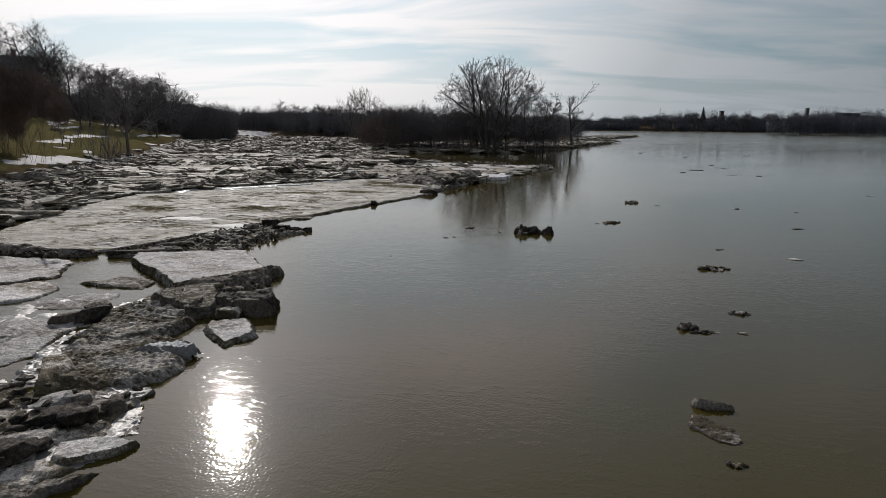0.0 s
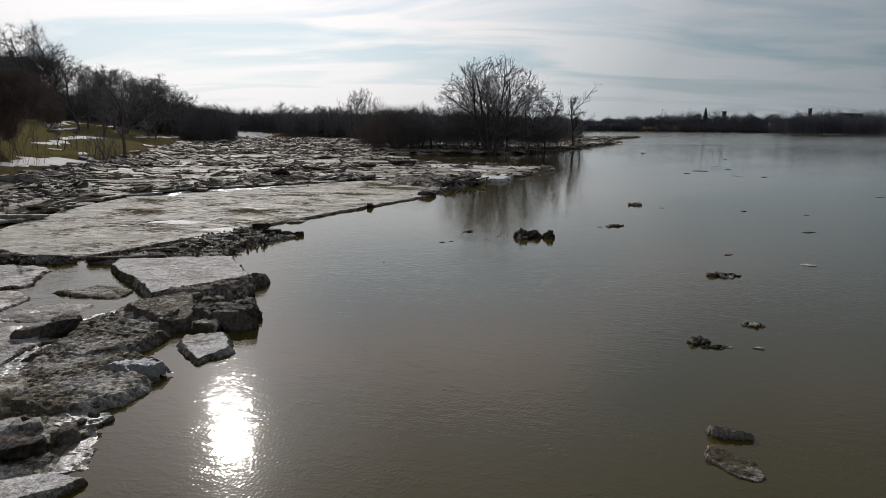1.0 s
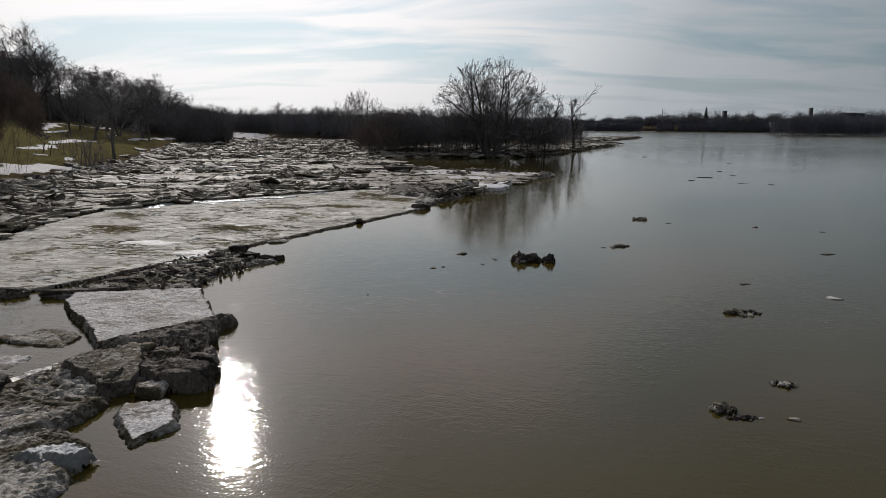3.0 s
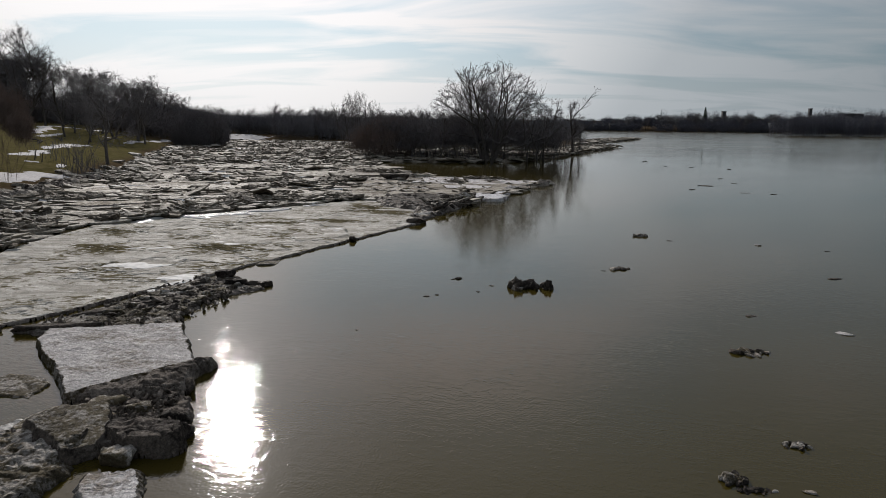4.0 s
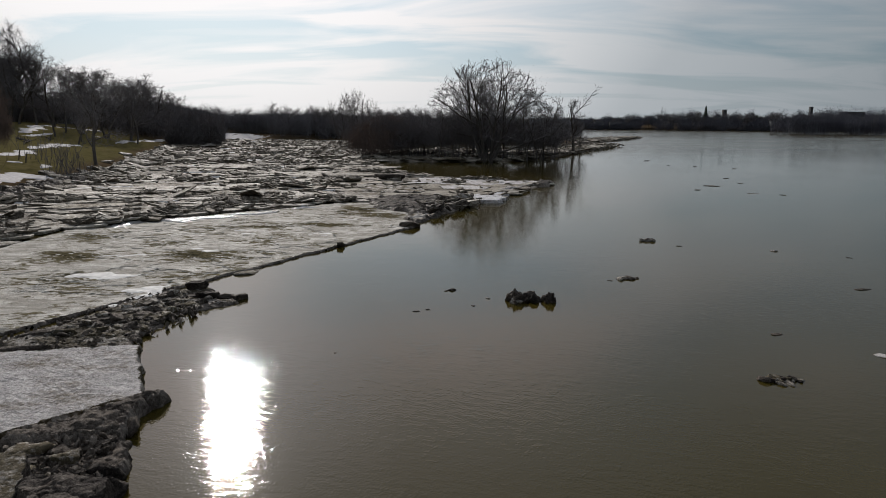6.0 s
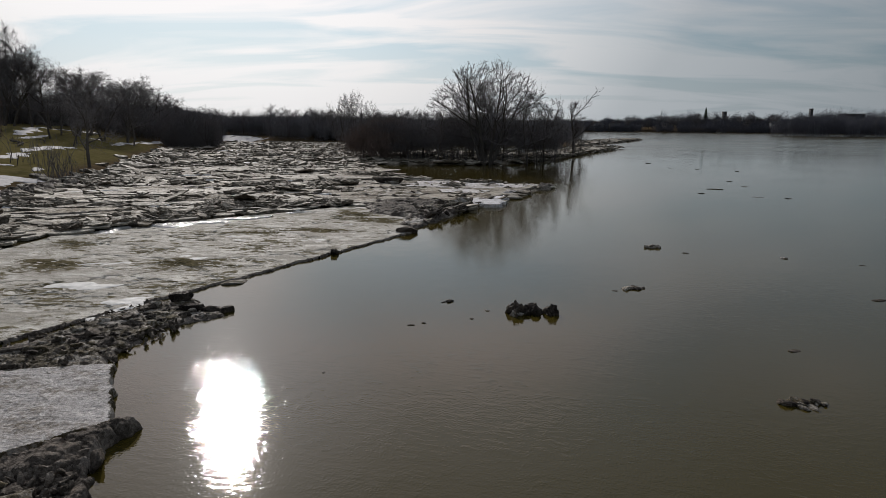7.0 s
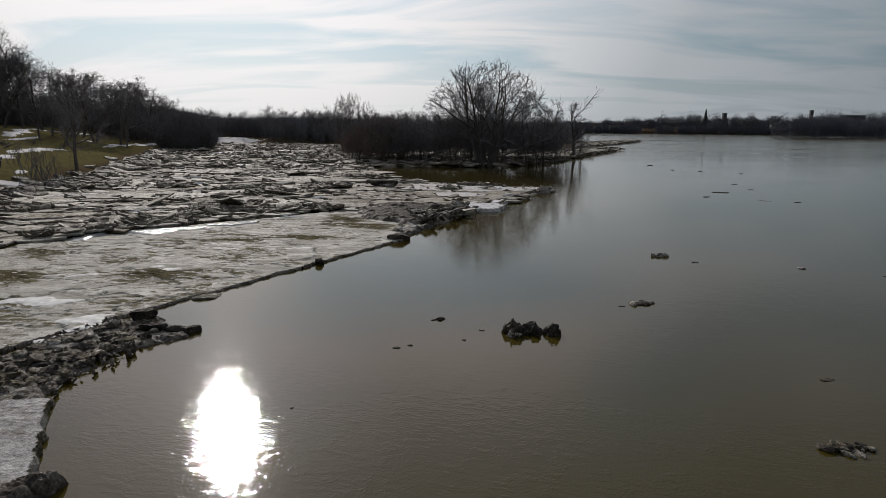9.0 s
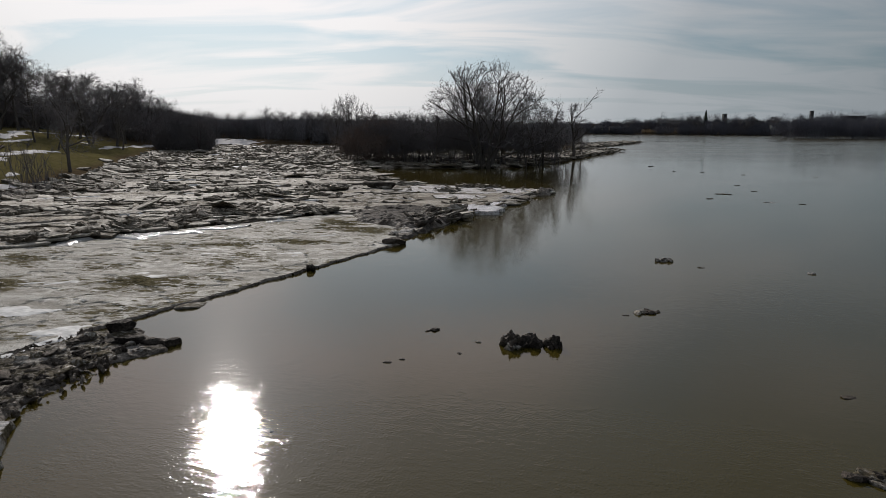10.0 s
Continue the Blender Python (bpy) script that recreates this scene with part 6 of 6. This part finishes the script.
def far_heads(count):
    rows = []
    for i in range(count):
        x = rnd.uniform(55, 420)
        back = rnd.random()
        y = 507 + 0.02 * abs(x - 200) + 34 * back
        crest = fit_line(x, (55, 105, 124, 147, 169, 192, 214, 237, 254, 285, 324, 500), (9.0, 11.8, 14.2, 15.4, 18.0, 18.6, 18.0, 17.0, 18.0, 20.0, 21.5, 22.0))
        top = crest * (0.5 + 0.5 * back) * rnd.uniform(0.76, 1.07)
        rows.append((x, y, max(0.0, height(x, y)) + (0.0 if back < 0.4 else 2.0), max(top, height(x, y) + 4), rnd.uniform(2.8, 6.0)))
    for _ in range(190):
        x = rnd.uniform(40, 420)
        rows.append((x, 503.5 + 0.02 * abs(x - 200) + rnd.uniform(0, 4), -0.4, rnd.uniform(4.5, 8.0), rnd.uniform(2.5, 4.0)))
    return rows


crowns("far_wood", "long dark wood along the far bank", far_heads(640), 310, 0.95, 0.08, 0.21, 55, HAZED_FAR_TWIG, "wood", 1.05)


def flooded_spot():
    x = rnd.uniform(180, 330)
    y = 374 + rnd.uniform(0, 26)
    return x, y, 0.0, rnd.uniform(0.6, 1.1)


brush("flooded_wood", "grey-brown flooded trees in front of the far bank", clumps(130, flooded_spot, 8, 1.3), 12.5, 7, HAZED_FAR_TWIG, 0.08, 10, 0.15, "wood")
crowns("flooded_crowns", "grey twigs of the flooded trees before the far bank", heads(170, flooded_spot, 13.8, 0.8, (2.4, 4.4)), 800, 0.8, 0.05, 0.14, 56, HAZED_FAR_TWIG, "wood", 1.0)
for i in range(60):
    x = 110 + 330 * (i + rnd.random()) / 60
    y = 512 + rnd.uniform(0, 20)
    h = rnd.uniform(10.5, 14.5) * fit_line(x, (110, 170), (0.7, 1.0))
    tree(DISTANT[i % 4], x, y, height(x, y), rnd.uniform(0, 6), h / 12.0, "distant bare tree on the far bank", "trees on the far bank", 1.3)
for i in range(14):
    x = 200 + 16 * i + rnd.uniform(-6, 6)
    tree(DISTANT[i % 4], x, 382 + rnd.uniform(0, 14), -0.2, rnd.uniform(0, 6), rnd.uniform(10.5, 13.5) / 13.0, "distant bare tree standing in the flood", "flooded trees")


def conifer(x, y, tall, label):
    """A pine with tiers of drooping boughs."""
    ob = new("pine_tree")
    ob.matrix_world = Matrix.Translation((x, y, height(x, y)))
    verts, faces = [], []
    tube(verts, faces, [Vector((0, 0, -0.5)), Vector((0, 0, tall * 0.6)), Vector((0, 0, tall))], [0.35, 0.2, 0.03], 6)
    part("trunk", mesh_of("trunk", verts, faces, BARK), ob)
    verts, faces = [], []
    r = random.Random(int(x))
    for _ in range(700):
        f = r.uniform(0.25, 1.0) ** 0.8
        reach = tall * 0.26 * (1.02 - f) * r.uniform(0.5, 1.0) + 0.3
        a = r.uniform(0, 6.283)
        p = Vector((math.cos(a) * reach * 0.2, math.sin(a) * reach * 0.2, f * tall))
        e = Vector((math.cos(a) * reach, math.sin(a) * reach, f * tall + r.uniform(-0.3, 0.15) * reach))
        side = Vector((-math.sin(a), math.cos(a), 0)) * reach * 0.22
        k = len(verts)
        verts += [p, (p + e) / 2 + side, e, (p + e) / 2 - side, (p + e) / 2 + Vector((0, 0, 0.25))]
        faces += [(k, k + 1, k + 4), (k + 1, k + 2, k + 4), (k + 2, k + 3, k + 4), (k + 3, k, k + 4)]
    part("crown", mesh_of("crown", verts, faces, NEEDLES), ob)
    return tagged(ob, label, "tree", "pines on the far bank")


NEEDLES = make_plain("needles", (0.03, 0.045, 0.025), 0.8)
for x, h in ((189.5, 17.5), (183.0, 10.5), (176.0, 11.0), (243.0, 10.5), (230.0, 10.5), (121.0, 8.5)):
    conifer(x, 530.0, h, "dark pine standing above the far wood")

# ---- houses ----
SIDING = make_plain("grey_siding", (0.055, 0.054, 0.052), 0.7, 3.0, 0.12)
PALE_WALL = make_plain("white_siding", (0.30, 0.30, 0.29), 0.6, 3.0, 0.1)
BRICKWORK = make_plain("brickwork", (0.17, 0.09, 0.065), 0.8, 5.0, 0.25)
SHINGLE = make_plain("roof_shingle", (0.055, 0.05, 0.048), 0.85, 6.0, 0.25)
GLASS = make_plain("window_glass", (0.03, 0.035, 0.04), 0.08, 1.0, 0.1)
FRAME = make_plain("painted_frame", (0.55, 0.55, 0.53), 0.5, 4.0, 0.1)


def box(lo, hi):
    (a, b, c), (d, e, f) = lo, hi
    verts = [(x, y, z) for z in (c, f) for y in (b, e) for x in (a, d)]
    return verts, [(0, 2, 3, 1), (4, 5, 7, 6), (0, 1, 5, 4), (2, 6, 7, 3), (1, 3, 7, 5), (0, 4, 6, 2)]


def house(x, y, z, wide, deep, eaves, ridge, turn, wall, label, chimney=None, flat=False, rows=2, columns=3, name="house"):
    ob = new(name)
    ob.matrix_world = pose(x, y, z, 0, 0, turn)
    w, d = wide / 2, deep / 2
    if flat:
        part("wall", mesh_of("wall", *box((-w, -d, -1), (w, d, eaves)), wall), ob)
        part("roof", mesh_of("roof", *box((-w - 0.2, -d - 0.2, eaves), (w + 0.2, d + 0.2, ridge)), SHINGLE), ob)
    else:
        verts = [(-w, -d, -1), (w, -d, -1), (w, d, -1), (-w, d, -1), (-w, -d, eaves), (w, -d, eaves), (w, d, eaves), (-w, d, eaves), (-w, 0, ridge), (w, 0, ridge)]
        part("wall", mesh_of("wall", verts, [(0, 1, 5, 4), (2, 3, 7, 6), (1, 2, 6, 9, 5), (3, 0, 4, 8, 7)], wall), ob)
        lip = 0.35
        drop = (ridge - eaves) / d * lip
        rv = []
        for lift in (0.02, 0.22):
            rv += [(-w - lip, -d - lip, eaves - drop + lift), (w + lip, -d - lip, eaves - drop + lift), (w + lip, 0, ridge + lift), (-w - lip, 0, ridge + lift), (w + lip, d + lip, eaves - drop + lift), (-w - lip, d + lip, eaves - drop + lift)]
        part("roof", mesh_of("roof", rv, [(0, 1, 2, 3), (3, 2, 4, 5), (6, 9, 8, 7), (9, 11, 10, 8), (0, 6, 7, 1), (5, 4, 10, 11), (0, 3, 9, 6), (3, 5, 11, 9), (1, 7, 8, 2), (2, 8, 10, 4)], SHINGLE), ob)
    if chimney:
        cx, top = chimney
        stack = part("chimney", mesh_of("chimney", *box((cx - 0.35, -0.3, eaves), (cx + 0.35, 0.4, top)), BRICKWORK), ob)
        part("cap", mesh_of("cap", *box((cx - 0.45, -0.4, top), (cx + 0.45, 0.5, top + 0.12)), SHINGLE), stack)
    for r in range(rows):
        for c in range(columns):
            wx = -w + wide * (c + 0.5) / columns
            wz = 0.9 + r * 2.7
            if wz + 1.4 > eaves:
                continue
            window = part("window", mesh_of("window", *box((wx - 0.55, -d - 0.05, wz), (wx + 0.55, -d + 0.05, wz + 1.4)), FRAME), ob)
            part("pane", mesh_of("pane", *box((wx - 0.47, -d - 0.07, wz + 0.08), (wx + 0.47, -d - 0.05, wz + 1.32)), GLASS), window)
    return tagged(ob, label, "house", "houses")


house(-95.5, 132.0, 5.0, 11.0, 9.0, 9.2, 12.0, 12, SIDING, "dark grey house with a chimney among the hill trees", (2.4, 13.2), rows=3)
house(-88.6, 147.0, height(-88.6, 147), 3.0, 4.0, 3.2, 4.6, 25, PALE_WALL, "small white house wall glimpsed between trunks", rows=1, columns=1)
house(102.0, 512.0, 1.5, 6.0, 6.0, 3.4, 5.2, 5, PALE_WALL, "small white house on the far bank")
house(114.0, 512.0, 2.0, 8.0, 6.0, 2.6, 4.2, 5, SIDING, "small grey house on the far bank", rows=1)
house(231.5, 507.0, 5.0, 3.0, 3.0, 2.6, 3.6, 0, PALE_WALL, "tiny white shed on the far bank", rows=1, columns=1)
house(309.0, 540.0, 5.0, 15.0, 9.0, 10.0, 10.7, 0, SIDING, "long flat-roofed block above the far wood", flat=True, rows=3, columns=6)
house(208.0, 540.0, 5.0, 2.8, 2.8, 11.2, 11.6, 0, SIDING, "narrow flat-topped tower above the far wood", flat=True, rows=0, name="tower")
house(276.5, 540.0, 5.0, 2.2, 2.2, 14.0, 14.4, 0, SIDING, "slim dark stack above the far wood", flat=True, rows=0, name="tower")


def mast(x, y, top):
    ob = new("antenna_mast")
    ob.matrix_world = Matrix.Translation((x, y, 4.0))
    verts, faces = [], []
    tube(verts, faces, [Vector((0, 0, 0)), Vector((0, 0, top))], [0.25, 0.1], 5)
    part("pole", mesh_of("pole", verts, faces, SHINGLE), ob)
    for k in range(3):
        part("crossbar", mesh_of("crossbar", *box((-0.8 + 0.2 * k, -0.06, top * (0.8 + 0.08 * k)), (0.8 - 0.2 * k, 0.06, top * (0.8 + 0.08 * k) + 0.12)), SHINGLE), ob)
    return tagged(ob, "thin antenna mast above the far wood", "mast")


mast(156.5, 535.0, 14.0)
